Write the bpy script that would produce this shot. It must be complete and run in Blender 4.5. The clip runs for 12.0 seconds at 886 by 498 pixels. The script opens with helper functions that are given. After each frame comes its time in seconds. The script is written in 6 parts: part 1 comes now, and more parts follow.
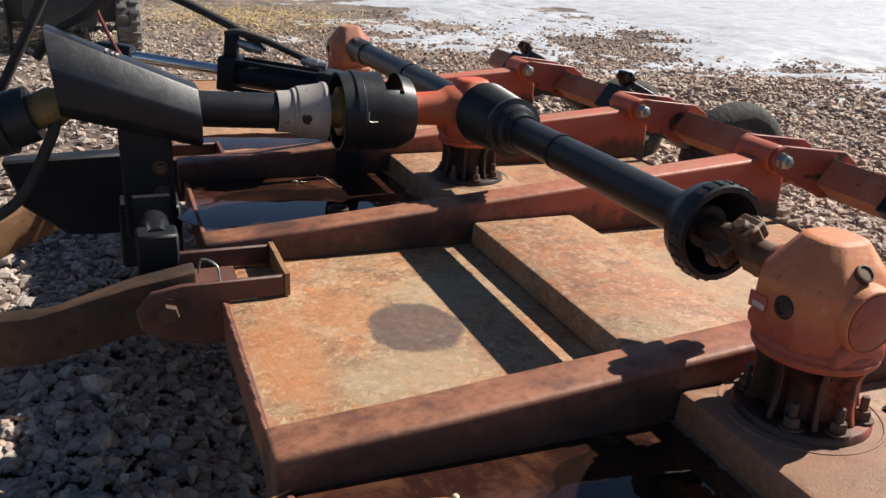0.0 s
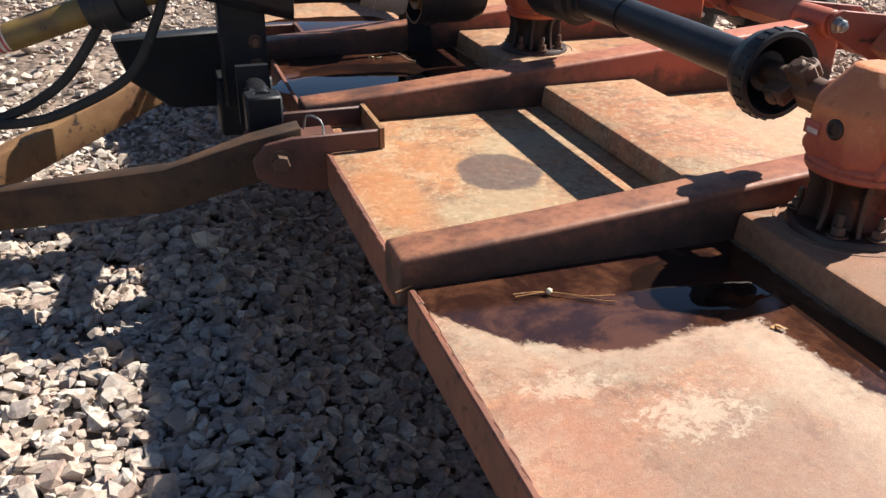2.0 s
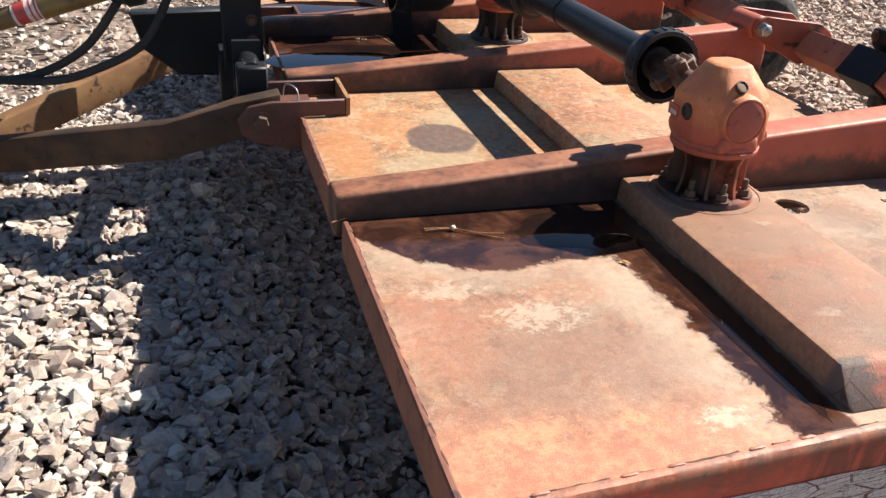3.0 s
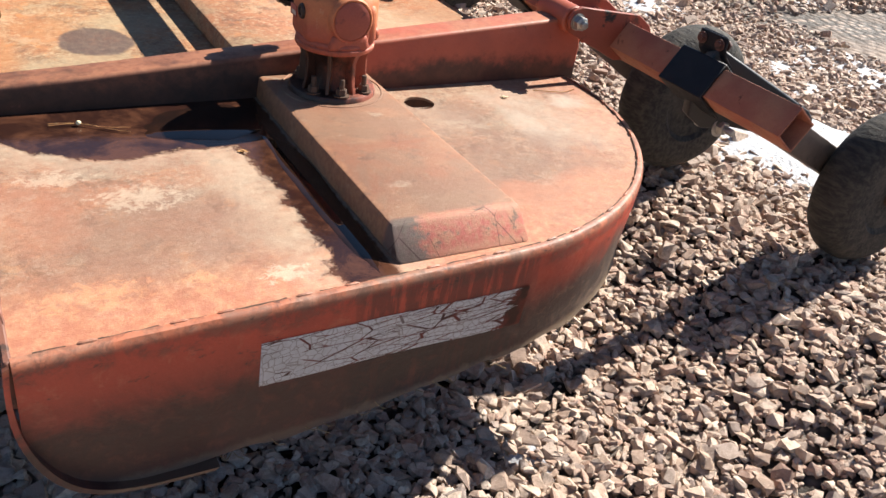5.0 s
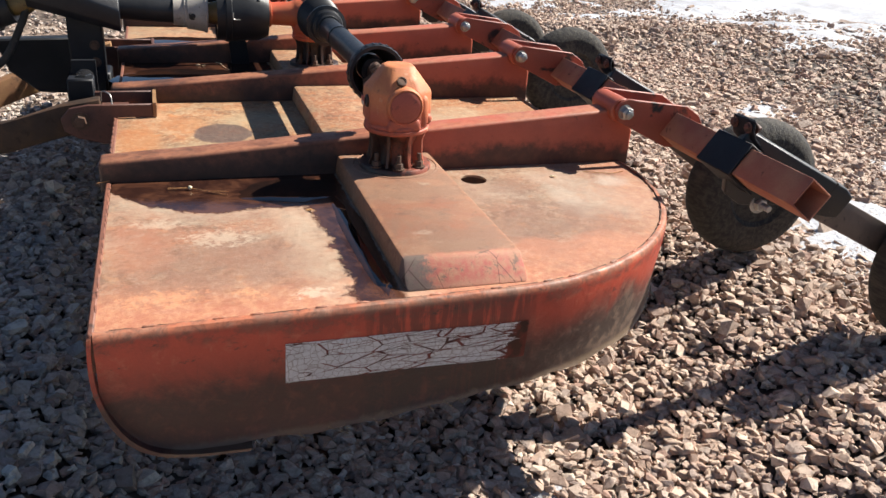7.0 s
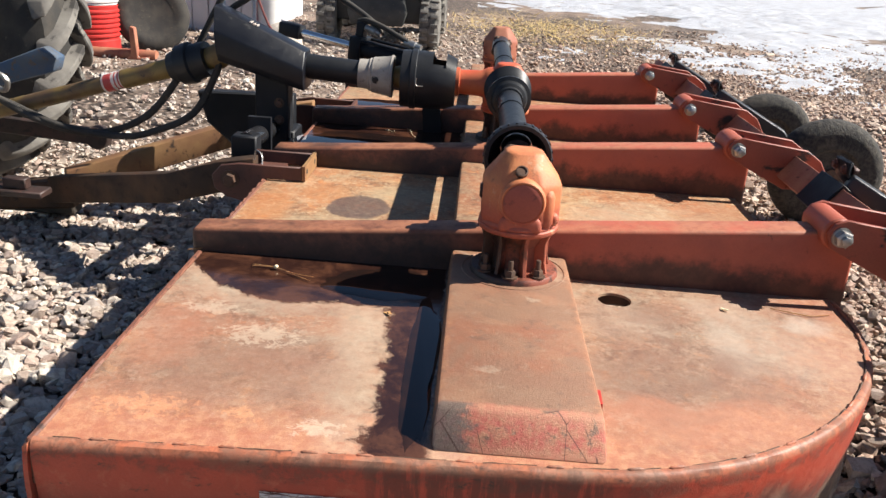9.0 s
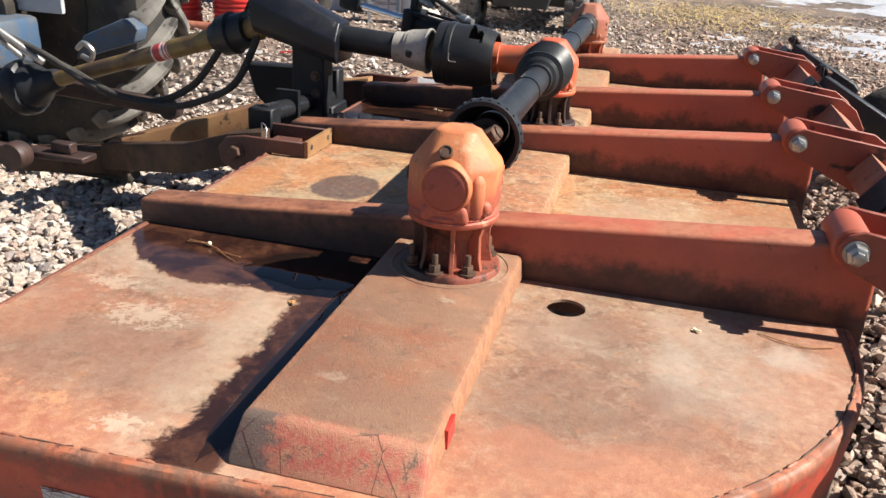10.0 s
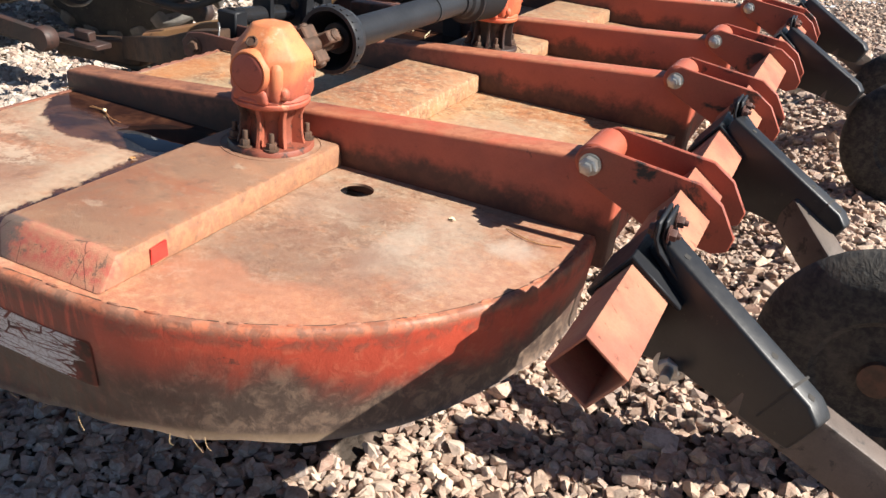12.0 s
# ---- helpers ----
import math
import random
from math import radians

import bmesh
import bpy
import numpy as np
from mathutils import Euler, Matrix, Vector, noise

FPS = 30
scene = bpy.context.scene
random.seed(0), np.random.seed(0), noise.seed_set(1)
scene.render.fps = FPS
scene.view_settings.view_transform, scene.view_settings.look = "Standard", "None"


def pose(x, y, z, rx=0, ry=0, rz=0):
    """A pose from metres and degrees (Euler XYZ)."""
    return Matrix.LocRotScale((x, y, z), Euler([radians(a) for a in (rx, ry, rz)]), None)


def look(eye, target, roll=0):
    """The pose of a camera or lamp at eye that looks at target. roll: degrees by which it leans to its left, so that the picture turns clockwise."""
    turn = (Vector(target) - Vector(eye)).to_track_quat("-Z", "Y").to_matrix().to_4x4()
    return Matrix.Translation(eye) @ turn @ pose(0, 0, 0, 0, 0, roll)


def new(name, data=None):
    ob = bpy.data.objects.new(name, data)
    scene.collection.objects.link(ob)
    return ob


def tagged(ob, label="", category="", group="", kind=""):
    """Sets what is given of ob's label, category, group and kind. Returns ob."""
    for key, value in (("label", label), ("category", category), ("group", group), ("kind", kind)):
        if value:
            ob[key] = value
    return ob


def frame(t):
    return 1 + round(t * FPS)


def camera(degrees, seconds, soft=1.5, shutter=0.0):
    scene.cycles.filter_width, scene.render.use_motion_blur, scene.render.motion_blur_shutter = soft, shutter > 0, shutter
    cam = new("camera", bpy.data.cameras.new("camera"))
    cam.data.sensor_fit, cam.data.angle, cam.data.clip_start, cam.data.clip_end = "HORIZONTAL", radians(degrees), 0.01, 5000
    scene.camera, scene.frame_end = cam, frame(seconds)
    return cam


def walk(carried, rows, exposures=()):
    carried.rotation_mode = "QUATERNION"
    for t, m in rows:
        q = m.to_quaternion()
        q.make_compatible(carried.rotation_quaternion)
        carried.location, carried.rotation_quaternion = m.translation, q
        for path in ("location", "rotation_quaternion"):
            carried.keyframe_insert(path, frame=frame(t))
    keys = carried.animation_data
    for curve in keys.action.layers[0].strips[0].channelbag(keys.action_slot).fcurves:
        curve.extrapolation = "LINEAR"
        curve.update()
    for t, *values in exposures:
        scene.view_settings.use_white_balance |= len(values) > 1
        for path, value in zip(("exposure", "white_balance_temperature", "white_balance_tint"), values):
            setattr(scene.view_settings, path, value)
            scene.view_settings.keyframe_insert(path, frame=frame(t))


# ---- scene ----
cam = camera(56.0, 12.0)
PATH = [
    (0, (-0.11, -0.149, 1.263), (0.589, 1.587, 0.557), 2.7),
    (0.5, (-0.217, -0.13, 1.279), (0.669, 1.504, 0.54), -0.5),
    (1, (-0.216, -0.14, 1.247), (0.744, 1.426, 0.455), 0.1),
    (1.5, (-0.238, -0.222, 1.221), (0.7, 1.256, 0.254), 0.5),
    (2, (-0.263, -0.327, 1.23), (0.319, 1.354, 0.317), 0.9),
    (2.5, (-0.224, -0.488, 1.244), (0.179, 1.271, 0.383), 2.0),
    (3, (-0.201, -0.697, 1.31), (0.332, 0.987, 0.372), 3.2),
    (3.5, (-0.105, -0.819, 1.384), (0.547, 0.757, 0.34), 5.0),
    (3.7, (-0.054, -0.842, 1.366), (0.649, 0.677, 0.271), 6.3),
    (5.3, (0.112, -0.988, 1.328), (1.073, 0.434, 0.3), 8.9),
    (5.5, (0.176, -0.992, 1.333), (1.067, 0.448, 0.269), 10.0),
    (6, (0.24, -1.054, 1.324), (0.963, 0.494, 0.284), 6.8),
    (6.5, (0.183, -1.252, 1.35), (0.893, 0.37, 0.42), 5.7),
    (7, (0.197, -1.387, 1.349), (0.803, 0.336, 0.535), 3.9),
    (7.2, (0.24, -1.433, 1.336), (0.787, 0.327, 0.559), 3.3),
    (8.8, (0.586, -1.088, 1.316), (0.614, 0.782, 0.608), 3.8),
    (9, (0.637, -1.039, 1.316), (0.595, 0.832, 0.609), 4.0),
    (9.5, (0.868, -0.938, 1.305), (0.589, 0.918, 0.615), 4.8),
    (10, (1.077, -0.784, 1.274), (0.639, 1.014, 0.517), 3.2),
    (10.5, (1.251, -0.663, 1.26), (0.762, 1.08, 0.41), 4.9),
    (11, (1.475, -0.632, 1.275), (0.801, 1.026, 0.384), 7.2),
    (11.5, (1.645, -0.7, 1.294), (0.93, 0.941, 0.402), 6.2),
    (12, (1.801, -0.807, 1.312), (1.094, 0.832, 0.409), 6.0),
]
EXPOSURES = [(0, 0.68), (1.0, 0.78), (2.0, 1.1), (2.5, 1.18), (3.5, 1.22), (5.5, 1.1), (9.5, 1.0), (12, 1.12)]
walk(cam, [(t, look(eye, target, roll)) for t, eye, target, roll in PATH], EXPOSURES)

# ---- light ----
SUN_WAY = Vector((1.08, 0.16, 1.0))
world = bpy.data.worlds.new("sky")
scene.world = world
world.use_nodes = True
wn = world.node_tree.nodes
sky = wn.new("ShaderNodeTexSky")
sky.sky_type = "NISHITA"
sky.sun_disc = False
sky.sun_elevation = math.asin(SUN_WAY.normalized().z)
sky.sun_rotation = math.atan2(SUN_WAY.x, SUN_WAY.y)
sky.altitude, sky.dust_density, sky.ozone_density = 1800, 0.5, 2.5
wn["Background"].inputs["Strength"].default_value = 0.050
world.node_tree.links.new(sky.outputs[0], wn["Background"].inputs["Color"])
sun = new("sun", bpy.data.lights.new("sun", "SUN"))
sun.data.energy, sun.data.angle, sun.data.color = 5.0, radians(0.55), (1.0, 0.945, 0.86)
sun.matrix_world = look(SUN_WAY * 30, (0, 0, 0))

# ---- materials ----


class Nodes:
    """A short way to write node materials; every socket given is a number, a colour or an output."""

    def __init__(self, name):
        self.mat = bpy.data.materials.new(name)
        self.mat.use_nodes = True
        self.tree = self.mat.node_tree
        self.bsdf = self.tree.nodes["Principled BSDF"]
        self.co = self.add("ShaderNodeTexCoord").outputs["Object"]

    def add(self, kind, **attrs):
        n = self.tree.nodes.new(kind)
        if "operation" in attrs:
            n.operation = attrs["operation"]
        if "feature" in attrs:
            n.feature = attrs["feature"]
        if "data_type" in attrs:
            n.data_type = attrs["data_type"]
        if "blend_type" in attrs:
            n.blend_type = attrs["blend_type"]
        return n

    def put(self, value, socket):
        if isinstance(value, bpy.types.NodeSocket):
            self.tree.links.new(value, socket)
        elif isinstance(value, (tuple, list)) and len(value) == 3 and socket.type == "RGBA":
            socket.default_value = (*value, 1)
        else:
            socket.default_value = value

    def math(self, op, a, b=0.0, c=None):
        n = self.add("ShaderNodeMath", operation=op)
        self.put(a, n.inputs[0])
        self.put(b, n.inputs[1])
        if c is not None:
            self.put(c, n.inputs[2])
        return n.outputs[0]

    def xyz(self, co=None):
        n = self.add("ShaderNodeSeparateXYZ")
        self.put(co or self.co, n.inputs[0])
        return n.outputs

    def noise(self, scale, detail=4.0, rough=0.55, warp=0.0, co=None):
        n = self.add("ShaderNodeTexNoise")
        self.put(co or self.co, n.inputs["Vector"])
        n.inputs["Scale"].default_value = scale
        n.inputs["Detail"].default_value = detail
        n.inputs["Roughness"].default_value = rough
        n.inputs["Distortion"].default_value = warp
        return n.outputs["Fac"]

    def stretched(self, sx, sy, sz):
        n = self.add("ShaderNodeMapping")
        self.put(self.co, n.inputs["Vector"])
        n.inputs["Scale"].default_value = (sx, sy, sz)
        return n.outputs[0]

    def cells(self, scale, feature="F1", co=None):
        n = self.add("ShaderNodeTexVoronoi", feature=feature)
        self.put(co or self.co, n.inputs["Vector"])
        n.inputs["Scale"].default_value = scale
        return n.outputs

    def step(self, value, low, high):
        n = self.add("ShaderNodeMapRange")
        n.interpolation_type = "SMOOTHSTEP"
        self.put(value, n.inputs[0])
        self.put(low, n.inputs[1])
        self.put(high, n.inputs[2])
        return n.outputs[0]

    def mix(self, fac, a, b, blend="MIX"):
        n = self.add("ShaderNodeMix", data_type="RGBA", blend_type=blend)
        self.put(fac, n.inputs[0])
        self.put(a, n.inputs[6])
        self.put(b, n.inputs[7])
        return n.outputs[2]

    def blend(self, fac, a, b):
        n = self.add("ShaderNodeMix", data_type="FLOAT")
        self.put(fac, n.inputs[0])
        self.put(a, n.inputs[2])
        self.put(b, n.inputs[3])
        return n.outputs[0]

    def done(self, colour, rough=0.6, metal=0.0, height=None, depth=0.002, spec=None):
        self.put(colour, self.bsdf.inputs["Base Color"])
        self.put(rough, self.bsdf.inputs["Roughness"])
        self.put(metal, self.bsdf.inputs["Metallic"])
        if spec is not None:
            self.put(spec, self.bsdf.inputs["Specular IOR Level"])
        if height is not None:
            b = self.add("ShaderNodeBump")
            b.inputs["Distance"].default_value = depth
            self.put(height, b.inputs["Height"])
            self.tree.links.new(b.outputs[0], self.bsdf.inputs["Normal"])
        return self.mat


def worn(name, colour, other, spots, rough=0.55, metal=0.0, scale=9.0, spot_at=0.62, spot_scale=30.0, depth=0.0012, spec=None):
    """Paint or metal: two tones in large patches, small worn or dirty spots and a fine grain."""
    n = Nodes(name)
    big, small, grain = n.noise(scale, 5), n.noise(spot_scale, 6, 0.65, 0.4), n.noise(260, 3)
    c = n.mix(n.step(big, 0.36, 0.66), colour, other)
    c = n.mix(n.step(small, spot_at, spot_at + 0.1), c, spots)
    tone = n.blend(grain, 0.82, 1.16)
    hue = n.add("ShaderNodeHueSaturation")
    n.put(c, hue.inputs["Color"])
    n.put(tone, hue.inputs["Value"])
    r = n.blend(small, rough - 0.12, rough + 0.16)
    return n.done(hue.outputs[0], r, metal, n.math("ADD", n.math("MULTIPLY", grain, 0.35), small), depth, spec)


RIM_DUST = 0.42


def deck_material(name, tones, wet=None, patches=(), soak=None, bare=0.0, vivid=0.90, clouds=(), coarse=0.0):
    """Faded red paint under dust and rust. tones: dust, oxide, pale bloom, dull grey; wet(n, x, y, mid): how far a place lies inside
    the wet part; patches: worn pale ovals (x, y, rx, ry, colour); clouds: soft stains of the same form with a strength; soak: a dark oval; bare: how much red paint is left by the outer edge."""
    n = Nodes(name)
    dust, oxide, bloom, dull = tones
    x, y, z = n.xyz()
    big, mid, fine = n.noise(2.4, 5, 0.6, 0.5), n.noise(9, 8, 0.7, 0.3), n.noise(55, 7, 0.75)
    grain, pits = n.noise(420, 5, 0.75), n.noise(170, 5, 0.75)
    c = n.mix(n.step(big, 0.38, 0.62), dust, oxide)
    c = n.mix(n.math("MULTIPLY", n.step(n.noise(3.3, 6, 0.62, 0.4, n.stretched(1.0, 1.35, 1.0)), 0.46, 0.62), 0.9), c, dull)
    c = n.mix(n.math("MULTIPLY", n.step(mid, 0.46, 0.66), 0.6), c, oxide)
    smear = n.noise(4.2, 7, 0.66, 1.6, n.stretched(1.0, 0.8, 1.0))
    c = n.mix(n.math("MULTIPLY", n.step(smear, 0.54, 0.68), 0.55), c, bloom)
    c = n.mix(n.math("MULTIPLY", n.step(fine, 0.54, 0.72), 0.22), c, bloom)
    c = n.mix(n.math("MULTIPLY", n.step(n.noise(16, 8, 0.78, 0.5), 0.50, 0.62), 0.74), c, (0.15, 0.075, 0.045))
    c = n.mix(n.math("MULTIPLY", n.step(n.noise(38, 8, 0.8, 0.3), 0.53, 0.62), 0.66), c, n.mix(0.5, oxide, (0.10, 0.05, 0.03)))
    c = n.mix(n.math("MULTIPLY", n.step(pits, 0.60, 0.69), 0.6), c, (0.075, 0.042, 0.03))
    c = n.mix(n.math("MULTIPLY", n.step(n.noise(6.5, 8, 0.76, 0.2), 0.52, 0.66), 0.45), c, n.mix(0.6, oxide, (0.50, 0.19, 0.07)))
    c = n.mix(n.math("MULTIPLY", n.step(n.noise(90, 6, 0.75), 0.57, 0.66), 0.22), c, bloom)
    c = n.mix(n.math("MULTIPLY", n.step(n.noise(240, 4, 0.7), 0.63, 0.70), 0.5), c, (0.09, 0.05, 0.035))
    scratch = n.noise(30.0, 3, 0.5, 0.0, n.stretched(0.25, 6.0, 1.0))
    c = n.mix(n.math("MULTIPLY", n.step(scratch, 0.66, 0.72), 0.28), c, bloom)
    if coarse:
        flakes = n.noise(62, 9, 0.82, 0.4)
        c = n.mix(n.math("MULTIPLY", n.step(flakes, 0.50, 0.60), coarse), c, bloom)
        c = n.mix(n.math("MULTIPLY", n.step(n.noise(33, 9, 0.82, 0.5), 0.53, 0.62), coarse * 1.2), c, (0.17, 0.075, 0.03))
        c = n.mix(n.math("MULTIPLY", n.step(n.noise(20, 8, 0.78, 0.3), 0.55, 0.64), coarse), c, (0.50, 0.20, 0.065))
    drift = n.math("SUBTRACT", n.noise(5.5, 8, 0.72, 1.2), 0.5)
    for px, py, rx, ry, tone, much in clouds:
        d = n.math("ADD", n.math("POWER", n.math("DIVIDE", n.math("SUBTRACT", x, px), rx), 2.0), n.math("POWER", n.math("DIVIDE", n.math("SUBTRACT", y, py), ry), 2.0))
        m = n.step(n.math("ADD", d, n.math("MULTIPLY", drift, 4.0)), 1.5, 0.0)
        c = n.mix(n.math("MULTIPLY", m, n.math("MULTIPLY", n.blend(fine, 0.75, 1.25), much)), c, tone)
    if bare:
        edge = n.step(n.math("ADD", y, n.math("MULTIPLY", n.math("SUBTRACT", mid, 0.5), 0.24)), 0.15, 0.0)
        out = n.math("SQRT", n.math("ADD", n.math("POWER", n.math("SUBTRACT", x, 0.815), 2.0), n.math("POWER", n.math("SUBTRACT", y, 0.66), 2.0)))
        curve = n.math("MULTIPLY", n.step(n.math("ADD", out, n.math("MULTIPLY", n.math("SUBTRACT", n.noise(6, 7, 0.7, 0.4), 0.5), 0.5)), 0.47, 0.64), n.step(x, 0.85, 0.95))
        edge = n.math("MAXIMUM", edge, n.math("MULTIPLY", curve, 0.5))
        c = n.mix(n.math("MULTIPLY", edge, bare), c, n.mix(n.step(fine, 0.4, 0.62), (0.43, 0.130, 0.062), (0.50, 0.215, 0.10)))
    for px, py, rx, ry, tone in patches:
        d = n.math("ADD", n.math("POWER", n.math("DIVIDE", n.math("SUBTRACT", x, px), rx), 2.0), n.math("POWER", n.math("DIVIDE", n.math("SUBTRACT", y, py), ry), 2.0))
        m = n.math("MULTIPLY", n.step(n.math("ADD", d, n.math("MULTIPLY", n.math("SUBTRACT", n.noise(60, 6, 0.75, 0.5), 0.5), 8.0)), 1.0, 0.2), 0.42)
        c = n.mix(m, c, tone)
    rough = n.blend(fine, 0.5, 0.8)
    height = n.math("ADD", n.math("MULTIPLY", fine, 0.6), n.math("MULTIPLY", grain, 0.4))
    if soak:
        px, py, rx, ry = soak
        d = n.math("ADD", n.math("POWER", n.math("DIVIDE", n.math("SUBTRACT", x, px), rx), 2.0), n.math("POWER", n.math("DIVIDE", n.math("SUBTRACT", y, py), ry), 2.0))
        m = n.step(n.math("ADD", d, n.math("MULTIPLY", n.math("SUBTRACT", mid, 0.5), 1.2)), 1.15, 0.85)
        c = n.mix(n.math("MULTIPLY", m, 0.84), c, n.mix(n.step(fine, 0.45, 0.65), (0.070, 0.045, 0.042), (0.12, 0.08, 0.065)))
    if wet:
        m = wet(n, x, y, mid)
        crust = n.noise(30, 8, 0.74, 0.6)
        near = n.math("MULTIPLY", n.step(m, -0.11, -0.02), n.step(crust, 0.30, 0.56))
        wide = n.math("MULTIPLY", n.step(m, -0.24, -0.06), n.step(n.noise(7, 8, 0.72, 0.8), 0.44, 0.62))
        c = n.mix(n.math("MULTIPLY", n.math("MAXIMUM", near, n.math("MULTIPLY", wide, 0.45)), RIM_DUST), c, bloom)
        m = n.step(n.math("ADD", m, n.math("MULTIPLY", n.math("SUBTRACT", crust, 0.5), 0.03)), -0.004, 0.010)
        c = n.mix(m, c, n.mix(n.step(mid, 0.42, 0.62), (0.026, 0.010, 0.007), (0.085, 0.032, 0.016)))
        rough = n.blend(m, rough, n.blend(fine, 0.04, 0.16))
        height = n.math("MULTIPLY", height, n.blend(m, 1.0, 0.12))
    tone = n.blend(n.math("ADD", n.math("MULTIPLY", grain, 0.6), n.math("MULTIPLY", fine, 0.4)), 0.46, 1.54)
    hue = n.add("ShaderNodeHueSaturation")
    hue.inputs["Saturation"].default_value = vivid
    n.put(c, hue.inputs["Color"])
    n.put(tone, hue.inputs["Value"])
    return n.done(hue.outputs[0], rough, 0.0, height, 0.0016)


def wet_end(n, x, y, mid):
    front = n.math("POWER", n.math("MAXIMUM", n.math("DIVIDE", n.math("SUBTRACT", 0.26, x), 0.20), 0.0), 2.0)
    a = n.math("SUBTRACT", y, n.math("ADD", 0.485, n.math("MULTIPLY", front, 0.14)))
    b = n.math("SUBTRACT", x, 0.512)
    m = n.math("SMOOTH_MAX", a, b, 0.06)
    m = n.math("ADD", m, n.math("MULTIPLY", n.math("SUBTRACT", mid, 0.5), 0.11))
    return n.math("MINIMUM", m, n.math("SUBTRACT", 0.615, x))


def wet_middle(n, x, y, mid):
    return n.math("ADD", n.math("SUBTRACT", 0.61, x), n.math("MULTIPLY", n.math("SUBTRACT", mid, 0.5), 0.06))


ROSE = ((0.315, 0.185, 0.110), (0.305, 0.122, 0.062), (0.47, 0.365, 0.255), (0.255, 0.185, 0.125))
OCHRE = ((0.41, 0.235, 0.115), (0.345, 0.128, 0.052), (0.50, 0.37, 0.225), (0.29, 0.19, 0.105))
END_STAINS = [(1.17, 0.42, 0.04, 0.13, (0.44, 0.36, 0.28), 0.4), (1.36, 0.55, 0.06, 0.05, (0.46, 0.41, 0.34), 0.6), (1.05, 0.55, 0.06, 0.07, (0.20, 0.11, 0.072), 0.5), (0.30, 0.45, 0.16, 0.03, (0.20, 0.10, 0.062), 0.5), (0.36, 0.27, 0.10, 0.07, (0.215, 0.105, 0.068), 0.45), (0.20, 0.12, 0.12, 0.05, (0.25, 0.115, 0.07), 0.5), (1.29, 0.43, 0.17, 0.15, (0.42, 0.34, 0.26), 0.42), (1.22, 0.60, 0.10, 0.07, (0.42, 0.34, 0.26), 0.4), (1.02, 0.30, 0.15, 0.18, (0.20, 0.105, 0.068), 0.6), (1.16, 0.30, 0.10, 0.10, (0.215, 0.115, 0.075), 0.55), (0.97, 0.50, 0.09, 0.10, (0.30, 0.20, 0.14), 0.5), (1.10, 0.14, 0.26, 0.08, (0.46, 0.17, 0.085), 0.5),
              (0.24, 0.20, 0.15, 0.10, (0.225, 0.115, 0.072), 0.55), (0.42, 0.16, 0.09, 0.11, (0.25, 0.135, 0.09), 0.5), (0.12, 0.30, 0.07, 0.16, (0.34, 0.125, 0.065), 0.5), (0.46, 0.36, 0.05, 0.13, (0.46, 0.35, 0.25), 0.35)]
MIDDLE_STAINS = [(0.28, 0.95, 0.13, 0.09, (0.36, 0.29, 0.18), 0.55), (0.12, 1.05, 0.06, 0.20, (0.43, 0.165, 0.055), 0.55), (0.45, 1.25, 0.16, 0.09, (0.37, 0.30, 0.19), 0.5), (0.24, 1.22, 0.10, 0.10, (0.40, 0.19, 0.08), 0.5), (1.15, 1.15, 0.22, 0.20, (0.45, 0.34, 0.23), 0.5), (1.35, 1.30, 0.12, 0.15, (0.36, 0.16, 0.08), 0.5)]
DECK_END = deck_material("deck_end_steel", ROSE, wet_end, [(0.165, 0.425, 0.055, 0.030, (0.58, 0.46, 0.33)), (0.285, 0.325, 0.075, 0.045, (0.58, 0.46, 0.33)), (0.165, 0.060, 0.085, 0.035, (0.66, 0.27, 0.11)), (0.325, 0.058, 0.035, 0.022, (0.64, 0.29, 0.12)), (0.445, 0.035, 0.042, 0.026, (0.74, 0.58, 0.43))], None, 0.75, 0.95, END_STAINS, 0.34)
DECK_MIDDLE = deck_material("deck_middle_steel", OCHRE, None, [], (0.350, 1.115, 0.085, 0.10), 0.0, 1.0, MIDDLE_STAINS, 0.72)
DECK_WET = deck_material("deck_wet_steel", OCHRE, wet_middle, (), None, 0.0, 0.95)
DECK = deck_material("deck_steel", OCHRE, None, (), None, 0.0, 0.95, (), 0.6)
RED = worn("red_paint", (0.42, 0.085, 0.042), (0.36, 0.10, 0.055), (0.10, 0.035, 0.025), 0.5, 0.0, 5.0, 0.63, 26.0, 0.0006)
RED_GRIMY = worn("grimy_red_paint", (0.36, 0.065, 0.035), (0.20, 0.06, 0.035), (0.045, 0.025, 0.02), 0.55, 0.0, 6.0, 0.58, 14.0, 0.0008)
RUST = worn("rusty_red_tube", (0.40, 0.17, 0.095), (0.32, 0.10, 0.06), (0.16, 0.06, 0.035), 0.7, 0.0, 8.0, 0.6, 40.0)
BEAM_FRONT = worn("dark_rusty_beam", (0.22, 0.085, 0.05), (0.15, 0.06, 0.04), (0.07, 0.035, 0.025), 0.6, 0.0, 9.0, 0.56, 30.0)
ORANGE_RED = worn("red_gearbox_paint", (0.56, 0.10, 0.045), (0.50, 0.14, 0.06), (0.13, 0.05, 0.03), 0.55, 0.0, 10.0, 0.66, 22.0)


